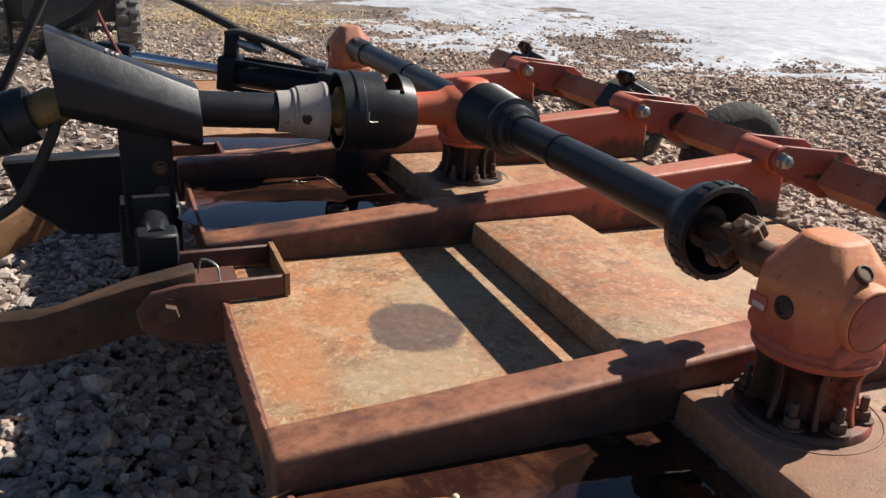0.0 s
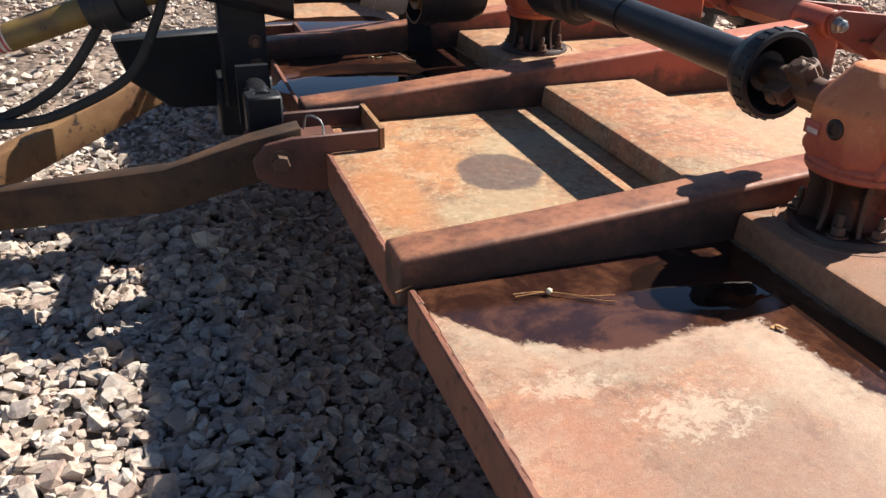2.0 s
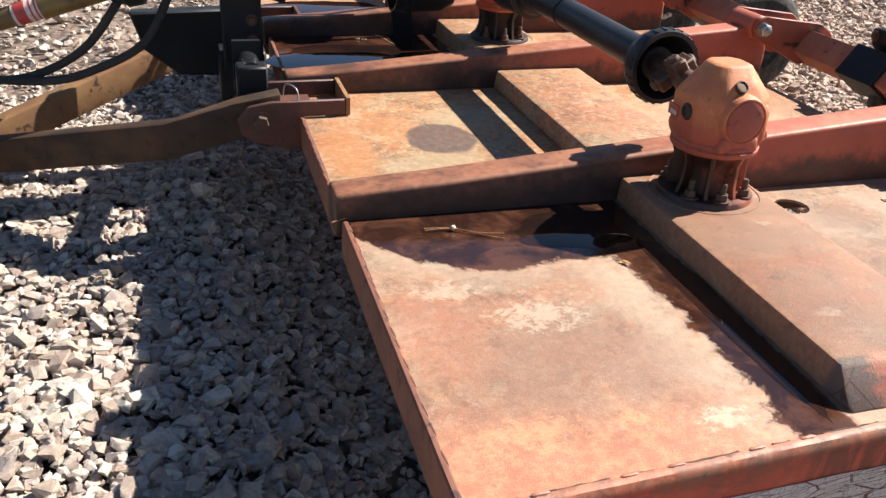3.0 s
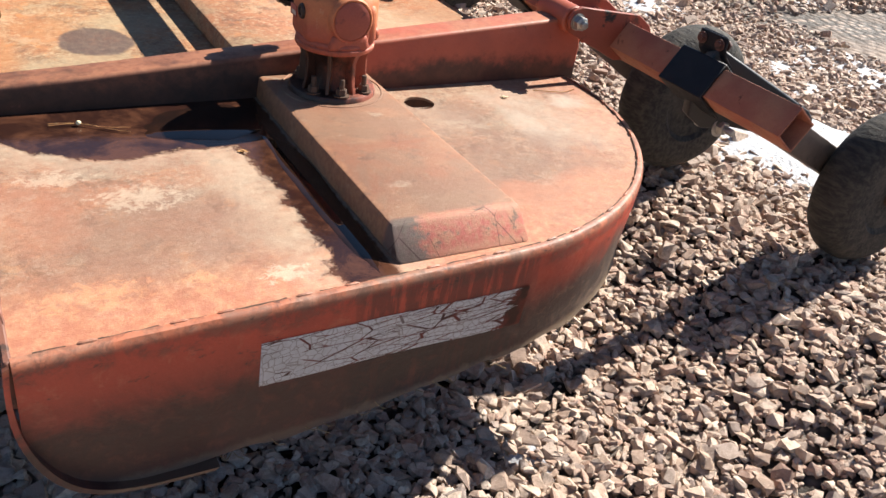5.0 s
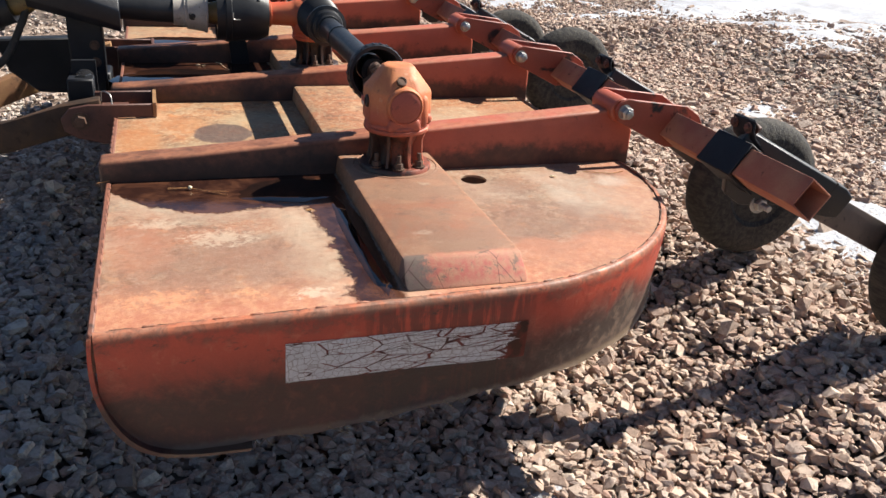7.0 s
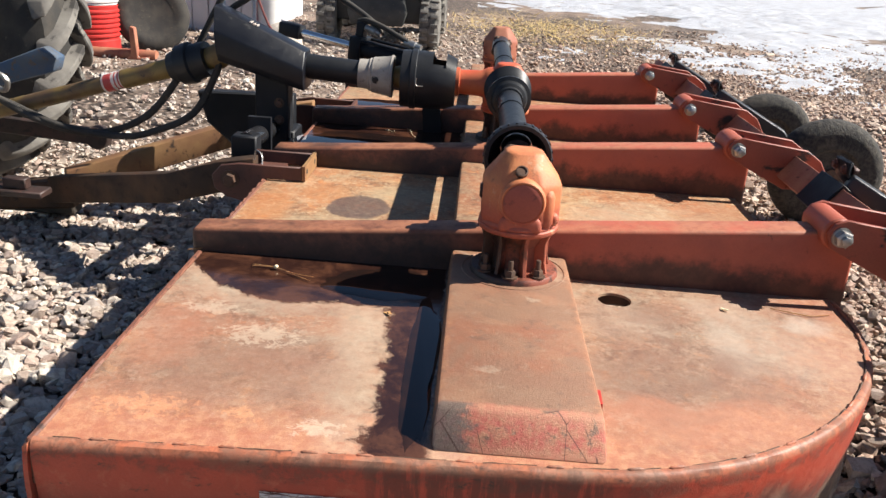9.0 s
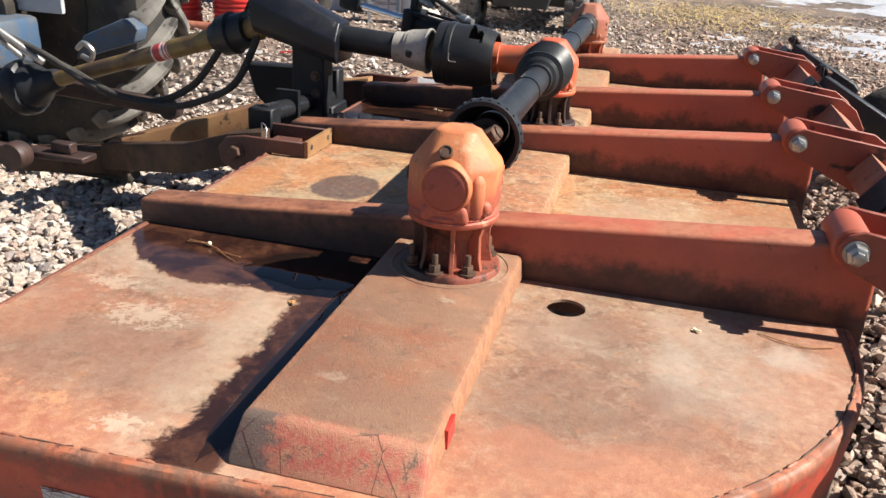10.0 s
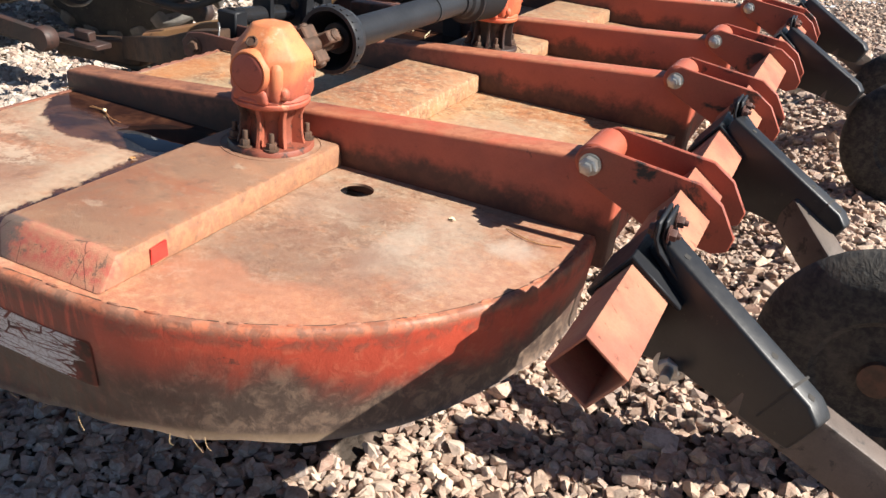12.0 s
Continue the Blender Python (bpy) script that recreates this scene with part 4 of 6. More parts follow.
bmesh.ops.solidify(bm, geom=bm.faces[:], thickness=0.0006)
part("warning_strip", bm, STRIP, mower, "cracked white reflective strip stuck on the skirt")
# dry grass caught along the lower lip
random.seed(31)
for k in range(16):
    x = random.uniform(0.30, 1.10)
    low = 0.336 + 0.05 * min(1.0, max(0.0, (x - 0.45) / 0.7))
    yy = -0.048 + 0.038 * x if x < 0.82 else 0.66 - math.sqrt(max(0.0, 0.674**2 - (x - 0.815) ** 2))
    a, l = random.uniform(-0.5, 0.5), random.uniform(0.015, 0.035)
    part("grass_blade", hose(fresh(), [(x, yy, low + 0.004), (x + l * 0.5, yy - random.uniform(0.004, 0.014), low - 0.004 + 0.4 * a * l), (x + l, yy - random.uniform(0.0, 0.02), low - random.uniform(0.0, 0.012))], 0.0008, 5, 3), DRY_GRASS, mower)


def gearbox(y, material, name_label, side):
    """A cast housing on a ribbed stand. side: which way its covered end faces along y."""
    base = DECK_Z + RIDGE[2]
    x = SPINDLE_X
    z0 = base + 0.112
    bm = fresh()
    levels = [(0.0, 0.073, 0.034), (0.016, 0.079, 0.036), (0.090, 0.080, 0.042), (0.146, 0.038, 0.017), (0.150, 0.033, 0.014)]
    rows = []
    for dz, w, cut in levels:
        ring = [(-w, -w + cut), (-w + cut, -w), (w - cut, -w), (w, -w + cut), (w, w - cut), (w - cut, w), (-w + cut, w), (-w, w - cut)]
        rows.append([bm.verts.new((x + px, y + py * 0.96 - side * 0.004, z0 + dz)) for px, py in ring])
    for p, q in zip(rows, rows[1:]):
        for k in range(8):
            bm.faces.new((p[k], p[(k + 1) % 8], q[(k + 1) % 8], q[k]))
    bm.faces.new(rows[0][::-1])
    bm.faces.new(rows[-1])
    rounded(bm, 0.0065, 2, 24)
    for v in bm.verts:
        v.co += v.normal * 0.0012 * noise.noise(v.co * 40)
    face = y + side * 0.083
    body = part("gearbox", bm, material, mower, name_label)
    bm = fresh()
    lathe(bm, (x, y, z0 - 0.016), (x, y, z0 + 0.1), [(0, 0.076), (0.002, 0.081), (0.006, 0.0835), (0.012, 0.0835), (0.015, 0.0805), (0.018, 0.0825), (0.023, 0.0815), (0.027, 0.077), (0.036, 0.070)], 44)
    part("housing_flange", bm, material, body)
    # boss round the covered bearing, with the cast chin under it
    bm = fresh()
    lathe(bm, (x, y + side * 0.045, z0 + 0.060), (x, face, z0 + 0.060), [(0, 0.049), (0.026, 0.047), (0.034, 0.045), (0.036, 0.043), (0.036, 0.0405), (0.0345, 0.0395), (0.0345, 0.002)], 40)
    part("bearing_boss", bm, material, body)
    bm = fresh()
    lathe(bm, (x, y + side * 0.078, z0 + 0.060), (x, face + side * 0.01, z0 + 0.060), [(0, 0.0385), (0.0030, 0.0385), (0.0038, 0.037), (0.0038, 0.001)], 40)
    part("end_cover", bm, CAP_RED, body, "dull red pressed-in bearing cover")
    bm = fresh()
    prism(bm, [(-0.046, z0 - 0.004), (0.046, z0 - 0.004), (0.040, z0 + 0.030), (-0.040, z0 + 0.030)], "y", *sorted((y + side * 0.03, y + side * 0.079)))
    bmesh.ops.translate(bm, vec=(x, 0, 0), verts=bm.verts)
    rounded(bm, 0.010, 3)
    part("cast_chin", bm, material, body)
    # column and bolt bosses beside the cover
    for ex, top in ((0.050, 0.080),):
        bm = fresh()
        lathe(bm, (x + ex, y + side * 0.052, z0 + 0.006), (x + ex, y + side * 0.052, z0 + 0.2), [(0, 0.012), (0.010, 0.0165), (top - 0.016, 0.016), (top - 0.005, 0.011), (top, 0.003)], 20)
        part("cast_column", bm, material, body)
    for ex, ey in ((0.067, 0.046), (0.050, -0.062), (-0.063, -0.050)):
        bm = fresh()
        bmesh.ops.create_icosphere(bm, subdivisions=2, radius=0.012, matrix=Matrix.Translation((x + ex, y + side * ey, z0 + 0.022)) @ Matrix.Diagonal((1, 1, 1.25, 1)))
        part("bolt_boss", bm, material, body)
    # cast lettering, too worn to read
    for row in range(2):
        for k in range(4):
            bm = fresh()
            at = y - side * (0.006 + 0.0125 * k)
            box(bm, x + 0.0775, x + 0.0798, at - 0.0038, at + 0.0038, z0 + 0.066 - 0.022 * row, z0 + 0.078 - 0.022 * row)
            rounded(bm, 0.0008, 1)
            part("cast_mark", bm, material, body)
    bm = fresh()
    lathe(bm, (x - 0.006, y + side * 0.040, z0 + 0.102), (x - 0.006, y + side * 0.080, z0 + 0.142), [(0, 0.019), (0.014, 0.019), (0.016, 0.015), (0.018, 0.0125), (0.027, 0.0125), (0.0275, 0.010), (0.0255, 0.0095), (0.0255, 0.002)], 18)
    part("filler_plug", bm, OLD_BOLT, body, "dark threaded plug")
    bm = fresh()
    lathe(bm, (x - 0.076, y + side * 0.012, z0 + 0.062), (x - 0.1, y + side * 0.012, z0 + 0.062), [(0, 0.016), (0.006, 0.016), (0.009, 0.013), (0.009, 0.009), (0.006, 0.008), (0.006, 0.001)], 18)
    part("level_plug", bm, GREASE, body, "greasy black level plug")
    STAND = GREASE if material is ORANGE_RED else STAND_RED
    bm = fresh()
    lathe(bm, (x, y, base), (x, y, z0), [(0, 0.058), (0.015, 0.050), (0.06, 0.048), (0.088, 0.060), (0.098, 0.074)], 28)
    stand = part("gearbox_stand", bm, STAND, mower, "dark, greasy ribbed cast stand")
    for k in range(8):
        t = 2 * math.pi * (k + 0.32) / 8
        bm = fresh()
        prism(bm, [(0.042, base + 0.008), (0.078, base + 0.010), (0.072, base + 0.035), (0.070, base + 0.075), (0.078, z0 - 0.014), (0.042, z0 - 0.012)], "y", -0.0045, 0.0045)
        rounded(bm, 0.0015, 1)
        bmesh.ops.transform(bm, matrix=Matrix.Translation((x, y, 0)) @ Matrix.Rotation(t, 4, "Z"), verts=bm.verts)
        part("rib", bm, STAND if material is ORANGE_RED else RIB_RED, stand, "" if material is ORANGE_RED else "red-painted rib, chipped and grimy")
        if k % 4 != 3:
            bm = fresh()
            u = t + math.pi / 8
            bolt(bm, (x + 0.077 * math.cos(u), y + 0.077 * math.sin(u), base + 0.0125), (0, 0, 1), 0.0115, 0.013, 0.018)
            part("bolt", bm, OLD_BOLT, stand, "rusty bolt and nut")
    bm = fresh()
    lathe(bm, (x, y, base - 0.002), (x, y, base + 0.02), [(0, 0.094), (0.010, 0.093), (0.0135, 0.090), (0.0145, 0.08)], 44)
    part("base_flange", bm, STAND, stand)
    bm = fresh()
    lathe(bm, (x, y, base - 0.001), (x, y, base + 0.02), [(0, 0.1120), (0.0022, 0.1110), (0.0024, 0.1080), (0.0006, 0.1065), (0.0006, 0.090)], 44)
    part("shim_ring", bm, CHANNEL if material is ORANGE else DECK, stand)
    bm = fresh()
    box(bm, x - 0.0815, x - 0.0780, y - side * 0.034 - 0.016, y - side * 0.034 + 0.016, z0 + 0.040, z0 + 0.062)
    plate = part("maker_plate", bm, TAG_PLATE, body, "small red and white label")
    bm = fresh()
    box(bm, x - 0.0822, x - 0.0814, y - side * 0.034 - 0.014, y - side * 0.034 + 0.008, z0 + 0.043, z0 + 0.051)
    part("label_bar", bm, PALE, plate, "unreadable pale print")
    return body


gearbox(SPINDLES[0], ORANGE, "faded orange cast gearbox with rounded shoulders", -1)
centre = gearbox(SPINDLES[1], ORANGE_RED, "red cast splitter gearbox with an input neck", -1)
gearbox(SPINDLES[2], RUST, "rusty orange cast gearbox with rounded shoulders", 1)
bm = fresh()
AX_Z = DECK_Z + 0.240
lathe(bm, (0.72, MIDDLE_Y, AX_Z), (0.56, MIDDLE_Y, AX_Z), [(0, 0.060), (0.035, 0.056), (0.045, 0.050), (0.06, 0.044), (0.13, 0.041), (0.132, 0.048), (0.15, 0.048)], 28)
part("input_neck", bm, ORANGE_RED, centre)


def side_shaft(y0, y1, near_cone):
    """The guarded shaft from an end gearbox at y0 to the middle one at y1."""
    d = 1 if y1 > y0 else -1
    shaft = part("side_driveshaft", rounded(rod(fresh(), (SPINDLE_X, y0 + d * (0.25 if near_cone else 0.12), AX_Z), (SPINDLE_X, y1 - d * (0.22 if near_cone else 0.10), AX_Z), 0.037, 28), 0.002, 1), PLASTIC, mower, "black plastic guard tube round a driveshaft")
    span = abs(y1 - y0)
    bm = fresh()
    rim = y0 + d * (0.215 if near_cone else 0.11)
    if near_cone:
        lathe(bm, (SPINDLE_X, rim, AX_Z), (SPINDLE_X, y1, AX_Z), [(0.0, 0.068), (0.0, 0.077), (0.010, 0.080), (0.030, 0.079), (0.033, 0.074), (0.055, 0.070), (0.078, 0.052), (0.084, 0.044), (0.10, 0.042), (0.10, 0.038), (0.078, 0.044), (0.05, 0.062)], 48, True)
        part("end_guard", bm, PLASTIC, shaft, "notched black plastic guard cup")
        for k in range(26):
            t = 2 * math.pi * k / 26
            bm = fresh()
            c = Vector((SPINDLE_X + 0.0795 * math.cos(t), rim + d * 0.016, AX_Z + 0.0795 * math.sin(t)))
            box(bm, -0.0025, 0.0025, -0.010, 0.010, -0.0018, 0.0018, Matrix.Translation(c) @ Matrix.Rotation(-t - math.pi / 2, 4, "Y"))
            part("guard_lug", bm, PLASTIC, shaft)
    else:
        lathe(bm, (SPINDLE_X, rim, AX_Z), (SPINDLE_X, y1, AX_Z), [(0.0, 0.036), (0.0, 0.043), (0.16, 0.043), (0.165, 0.038)], 32)
        part("guard_sleeve", bm, PLASTIC, shaft)
    # ribbed bellows beside the middle gearbox
    if near_cone:
        bm = fresh()
        prof, L = [(0, 0.060), (0.0, 0.078)], 0.15
        for k in range(13):
            prof += [(0.006 + k * L / 13, 0.079 - k * 0.0008), (0.006 + (k + 0.5) * L / 13, 0.0745 - k * 0.0008)]
        prof += [(L + 0.004, 0.066), (L + 0.012, 0.070), (L + 0.022, 0.070), (L + 0.026, 0.058), (L + 0.045, 0.052), (L + 0.05, 0.043), (L + 0.075, 0.042), (L + 0.076, 0.036)]
        lathe(bm, (SPINDLE_X, y1 - d * 0.085, AX_Z), (SPINDLE_X, y0, AX_Z), prof, 40)
        part("ribbed_guard", bm, PLASTIC, shaft, "ribbed black rubber bellows")
    bm = fresh()
    rod(bm, (SPINDLE_X, y0 + d * 0.07, AX_Z), (SPINDLE_X, y0 + d * 0.30, AX_Z), 0.022, 18)
    for q in (0, 1):
        t = radians(35 + q * 90)
        way = Vector((math.cos(t), 0, math.sin(t)))
        at = Vector((SPINDLE_X, y0 + d * (0.185 - 0.035 * q), AX_Z))
        box(bm, -0.045, 0.045, -0.024, 0.024, -0.015, 0.015, Matrix.Translation(at) @ Matrix.Rotation(-t, 4, "Y"))
        rod(bm, at - way * 0.052, at + way * 0.052, 0.013, 12)
    rounded(bm, 0.004, 1)
    part("universal_joint", bm, OLD_BOLT, shaft, "greasy steel universal joint")
    bm = fresh()
    lathe(bm, (SPINDLE_X, y0 + d * 0.09, AX_Z), (SPINDLE_X, y0 + d * 0.05, AX_Z), [(0, 0.030), (0.02, 0.032), (0.03, 0.042)], 20)
    part("output_hub", bm, STAND_RED, shaft)
    bm = fresh()
    lathe(bm, (SPINDLE_X, y0 + d * span * 0.60, AX_Z), (SPINDLE_X, y0 + d * (span * 0.60 + 0.01), AX_Z), [(0, 0.037), (0.0, 0.0395), (0.010, 0.0395), (0.010, 0.037)], 28)
    part("tube_seam", bm, PLASTIC, shaft)
    return shaft


side_shaft(SPINDLES[0], SPINDLES[1], True)
side_shaft(SPINDLES[2], SPINDLES[1], False)

# ---- input driveline ----
y = MIDDLE_Y
shaft = part("input_driveshaft", rod(fresh(), (-0.02, y, 0.866), (0.27, y, 0.848), 0.042, 28), PLASTIC, mower, "dark guard tube between hood and clutch bell")
bm = fresh()
lathe(bm, (0.243, y, 0.849), (0.37, y, 0.845), [(0, 0.046), (0.0, 0.049), (0.035, 0.051), (0.037, 0.056), (0.045, 0.056), (0.048, 0.060), (0.105, 0.068), (0.110, 0.072), (0.118, 0.071), (0.118, 0.060)], 36, True)
part("grey_cone", bm, GREY_PLASTIC, shaft, "pale grey plastic cone clamped on the guard")
bm = fresh()
bolt(bm, (0.308, y - 0.058, 0.842), (0, -1, 0), 0.010, 0.004)
part("clip", bm, PLASTIC, shaft)
bm = fresh()
lathe(bm, (0.365, y, 0.845), (0.57, y, 0.841), [(0, 0.036), (0.03, 0.042), (0.03, 0.060), (0.06, 0.060), (0.06, 0.042), (0.2, 0.042)], 26)
part("slip_clutch", bm, YELLOW, shaft, "greasy slip clutch inside the bell")
bm = fresh()
lathe(bm, (0.391, y, 0.844), (0.57, y, 0.841), [(0, 0.090), (0.0, 0.096), (0.030, 0.097), (0.033, 0.101), (0.050, 0.101), (0.053, 0.097), (0.105, 0.096), (0.15, 0.094), (0.185, 0.080), (0.185, 0.074), (0.15, 0.088), (0.105, 0.091), (0.03, 0.091)], 40, True)
gap = [f for f in bm.faces if 0.494 < f.calc_center_median().x < 0.548 and len(f.verts) == 4 and f.calc_center_median().z > 0.900]
bmesh.ops.delete(bm, geom=gap, context="FACES")
bell = part("clutch_bell", bm, PLASTIC, shaft, "black plastic bell with a clasped band and an opening")
bm = fresh()
hose(bm, [(0.446, y - 0.100, 0.862), (0.447, y - 0.101, 0.839), (0.469, y - 0.098, 0.836)], 0.0016, 6)
part("clasp", bm, STEEL, shaft)

# hood over the middle bearing
bm = fresh()
hood = [(-0.070, -0.085), (-0.086, -0.06), (-0.086, 0.005), (-0.046, 0.072), (0.046, 0.072), (0.086, 0.005), (0.086, -0.06), (0.070, -0.085)]
front = [bm.verts.new((-0.232 - 0.10 * b, y + a * 1.02, 0.963 + b * 1.15)) for a, b in hood]
back = [bm.verts.new((0.065, y + a * 0.95, 0.854 + b * 0.82)) for a, b in hood]
for k in range(8):
    bm.faces.new((front[k], front[(k + 1) % 8], back[(k + 1) % 8], back[k]))
bm.faces.new(back[::-1])
rounded(bm, 0.005, 2, 20)
bmesh.ops.solidify(bm, geom=bm.faces[:], thickness=0.005)
hood_part = part("driveline_hood", bm, HOOD, mower, "folded black steel hood over the driveline bearing")
random.seed(5)
for k, (u, w) in enumerate(((0.36, 0.035), (0.40, 0.022), (0.43, 0.03))):
    bm = fresh()
    x = -0.232 + 0.30 * u
    box(bm, x, x + 0.006, y - 0.045, y - 0.045 + w, 1.0475 - 0.137 * u - 0.003, 1.0490 - 0.137 * u)
    part("label_bar", bm, PALE, hood_part, "unreadable pale lettering")
bm = fresh()
box(bm, -0.115, 0.0, y - 0.02, y + 0.065, 0.56, 0.86)
box(bm, -0.13, 0.012, y + 0.03, y + 0.17, 0.47, 0.62)
rounded(bm, 0.006, 1)
part("bearing_post", bm, BLACK, mower, "black box-steel post under the hood")
bm = fresh()
rod(bm, (-0.06, 1.49, 0.666), (-0.058, 2.06, 0.618), 0.031, 24)
part("cross_tube", bm, BLACK_SHINY, mower, "shiny black cross tube")
bm = fresh()
box(bm, -0.10, -0.02, 1.465, 1.53, 0.58, 0.69)
rounded(bm, 0.005, 1)
part("tube_socket", bm, BLACK, mower)
bm = fresh()
box(bm, -0.098, -0.022, 1.66, 1.68, 0.57, 0.71)
part("tube_hanger", bm, BLACK, mower)
bm = fresh()
prism(bm, [(-0.38, 0.715), (-0.02, 0.725), (-0.02, 0.51), (-0.25, 0.52), (-0.345, 0.60)], "y", 2.0, 2.06)
rounded(bm, 0.006, 1)
part("hitch_plate", bm, BLACK, mower, "heavy black hitch plate")
for px, pz in ((-0.03, 0.67), (-0.03, 0.73)):
    bm = fresh()
    bolt(bm, (px, MIDDLE_Y - 0.02, pz), (0, -1, 0), 0.012, 0.010)
    part("bolt", bm, OLD_BOLT, mower)

# lift cylinder
C0, C1 = Vector((0.172, 2.235, 0.884)), Vector((0.455, 2.10, 0.852))
CW = (C1 - C0).normalized()
CL = (C1 - C0).length
cm = Matrix((CW, Vector((0, 0, 1)).cross(CW).normalized(), CW.cross(Vector((0, 0, 1)).cross(CW).normalized()))).transposed().to_4x4()
cm.translation = C0
cyl = part("hydraulic_cylinder", lathe(fresh(), C0, C1, [(0, 0.030), (0.0, 0.036), (CL - 0.03, 0.036), (CL, 0.034)], 28), BLACK, mower, "black hydraulic lift cylinder with tie rods")
bm = fresh()
rod(bm, C0 - CW * 0.27, C0, 0.015, 18)
part("piston_rod", bm, CHROME, cyl, "bright chromed rod")
bm = fresh()
box(bm, -0.36, -0.255, -0.028, 0.028, -0.028, 0.028, cm)
rounded(bm, 0.012, 2)
part("rod_clevis", bm, BLACK, cyl)
for d0, d1 in ((-0.005, 0.045), (CL - 0.05, CL + 0.01)):
    bm = fresh()
    box(bm, d0, d1, -0.046, 0.046, -0.046, 0.046, cm)
    rounded(bm, 0.006, 2)
    part("end_block", bm, BLACK, cyl)
for s in (-1, 1):
    for q in (-1, 1):
        bm = fresh()
        rod(bm, cm @ Vector((0.04, 0.036 * s, 0.036 * q)), cm @ Vector((CL - 0.04, 0.036 * s, 0.036 * q)), 0.006, 8)
        part("tie_rod", bm, BLACK, cyl)
bm = fresh()
box(bm, 0.002, 0.036, -0.018, 0.018, 0.044, 0.10, cm)
rounded(bm, 0.004, 1)
part("port_block", bm, BLACK, cyl)
for a, b in (((0.036, 0.0, 0.082), (0.106, 0.005, 0.070)), ((CL - 0.10, 0.0, 0.064), (CL - 0.03, 0.0, 0.058))):
    bm = fresh()
    lathe(bm, cm @ Vector(a), cm @ Vector(b), [(0, 0.012), (0.02, 0.012), (0.022, 0.015), (0.045, 0.015), (0.047, 0.011), (0.07, 0.011)], 12)
    part("fitting", bm, STEEL, cyl, "plated hose fitting")
for pts, r in (([(0.0, 0.0, 0.10), (0.04, 0.0, 0.11), (0.11, 0.0, 0.10), (0.20, 0.0, 0.075), (CL - 0.08, 0.0, 0.064)], 0.010), ([(0.105, 0.005, 0.070), (0.06, 0.02, 0.10), (-0.10, 0.05, 0.15), (-0.40, 0.05, 0.24), (-0.80, 0.0, 0.42)], 0.012)):
    part("hose", hose(fresh(), [cm @ Vector(q) for q in pts], r), RUBBER, cyl)
for yy in (2.085, 2.175):
    bm = fresh()
    prism(bm, [(0.46, 0.605), (0.53, 0.605), (0.50, 0.86), (0.475, 0.89), (0.445, 0.885), (0.435, 0.86)], "y", yy, yy + 0.014)
    part("cylinder_bracket", bm, BLACK, mower)

bm = fresh()
prism(bm, [(0.112, DECK_Z + 0.008), (0.152, DECK_Z + 0.010), (0.150, DECK_Z + 0.040), (0.114, DECK_Z + 0.036)], "x", 0.8745, 0.8795)
part("paint_patch", bm, RED_BRIGHT, mower, "small patch of bright red paint")
# ---- draft arms and their clevises ----
wire = part("wire_loop", hose(fresh(), [(0.038, 1.307, 0.648), (0.034, 1.318, 0.676), (0.010, 1.340, 0.682), (0.004, 1.352, 0.650)], 0.0022, 6, 3), STEEL, mower, "bent piece of plated wire")
for m in (False, True):
    s = (lambda v: LENGTH - v) if m else (lambda v: v)
    clevis = None
    for yy in (1.302, 1.470):
        bm = fresh()
        a, b = sorted((s(yy), s(yy + 0.010)))
        prism(bm, [(0.156, 0.608), (0.156, 0.650), (-0.03, 0.650), (-0.085, 0.640), (-0.112, 0.608), (-0.105, 0.568), (-0.07, 0.545), (0.01, 0.525), (0.046, 0.525), (0.046, 0.608)], "y", a, b)
        rounded(bm, 0.003, 1)
        ob = part("clevis_plate", bm, CLEVIS, mower, "rusty dark red clevis plate")
        clevis = clevis or ob
    bm = fresh()
    a, b = sorted((s(1.302), s(1.480)))
    box(bm, 0.156, 0.166, a, b, 0.608, 0.653)
    part("clevis_end", bm, BAR if not m else CLEVIS, mower)
    # no real openings: dark discs paint the shade inside two bolt holes
    for k in (0.028, 0.148):
        bm = fresh()
        lathe(bm, (0.1655, s(1.302 + k), 0.632), (0.17, s(1.302 + k), 0.632), [(0, 0.008), (0.0012, 0.008)], 14)
        part("bolt_hole", bm, RUBBER, mower)
    bm = fresh()
    box(bm, 0.0, 0.08, *sorted((s(1.32), s(1.46))), 0.608, 0.616)
    part("clevis_floor", bm, CLEVIS, mower)
    bm = fresh()
    bolt(bm, (-0.056, s(1.301), 0.600), (0, -1, 0) if not m else (0, 1, 0), 0.019, 0.013)
    part("clevis_bolt", bm, OLD_BOLT, mower)
    # the arm itself: a bent flat bar
    bm = fresh()
    top = [Vector((0.0, s(1.385), 0.652)), Vector((-0.11, s(1.385), 0.632)), Vector((-0.275, s(1.43), 0.570)), Vector((-0.845, s(1.80), 0.410))]
    rows = []
    for i, p in enumerate(top):
        way = (top[min(i + 1, 3)] - top[max(i - 1, 0)]).normalized()
        side = way.cross(Vector((0, 0, 1))).normalized() * 0.029
        down = Vector((0, 0, -0.098))
        rows.append([bm.verts.new(v) for v in (p - side, p + side, p + side + down, p - side + down)])
    for p, q in zip(rows, rows[1:]):
        for k in range(4):
            bm.faces.new((p[k], p[(k + 1) % 4], q[(k + 1) % 4], q[k]))
    bm.faces.new(rows[0][::-1])
    bm.faces.new(rows[-1])
    rounded(bm, 0.006, 2)
    # same bar on both sides; the near one has its shade in the colour
    part("draft_arm", bm, BAR if m else BAR_SHADED, mower, "rusty yellow-brown draft arm" if m else "rusty draft arm, coloured for its shaded side")
bm = fresh()
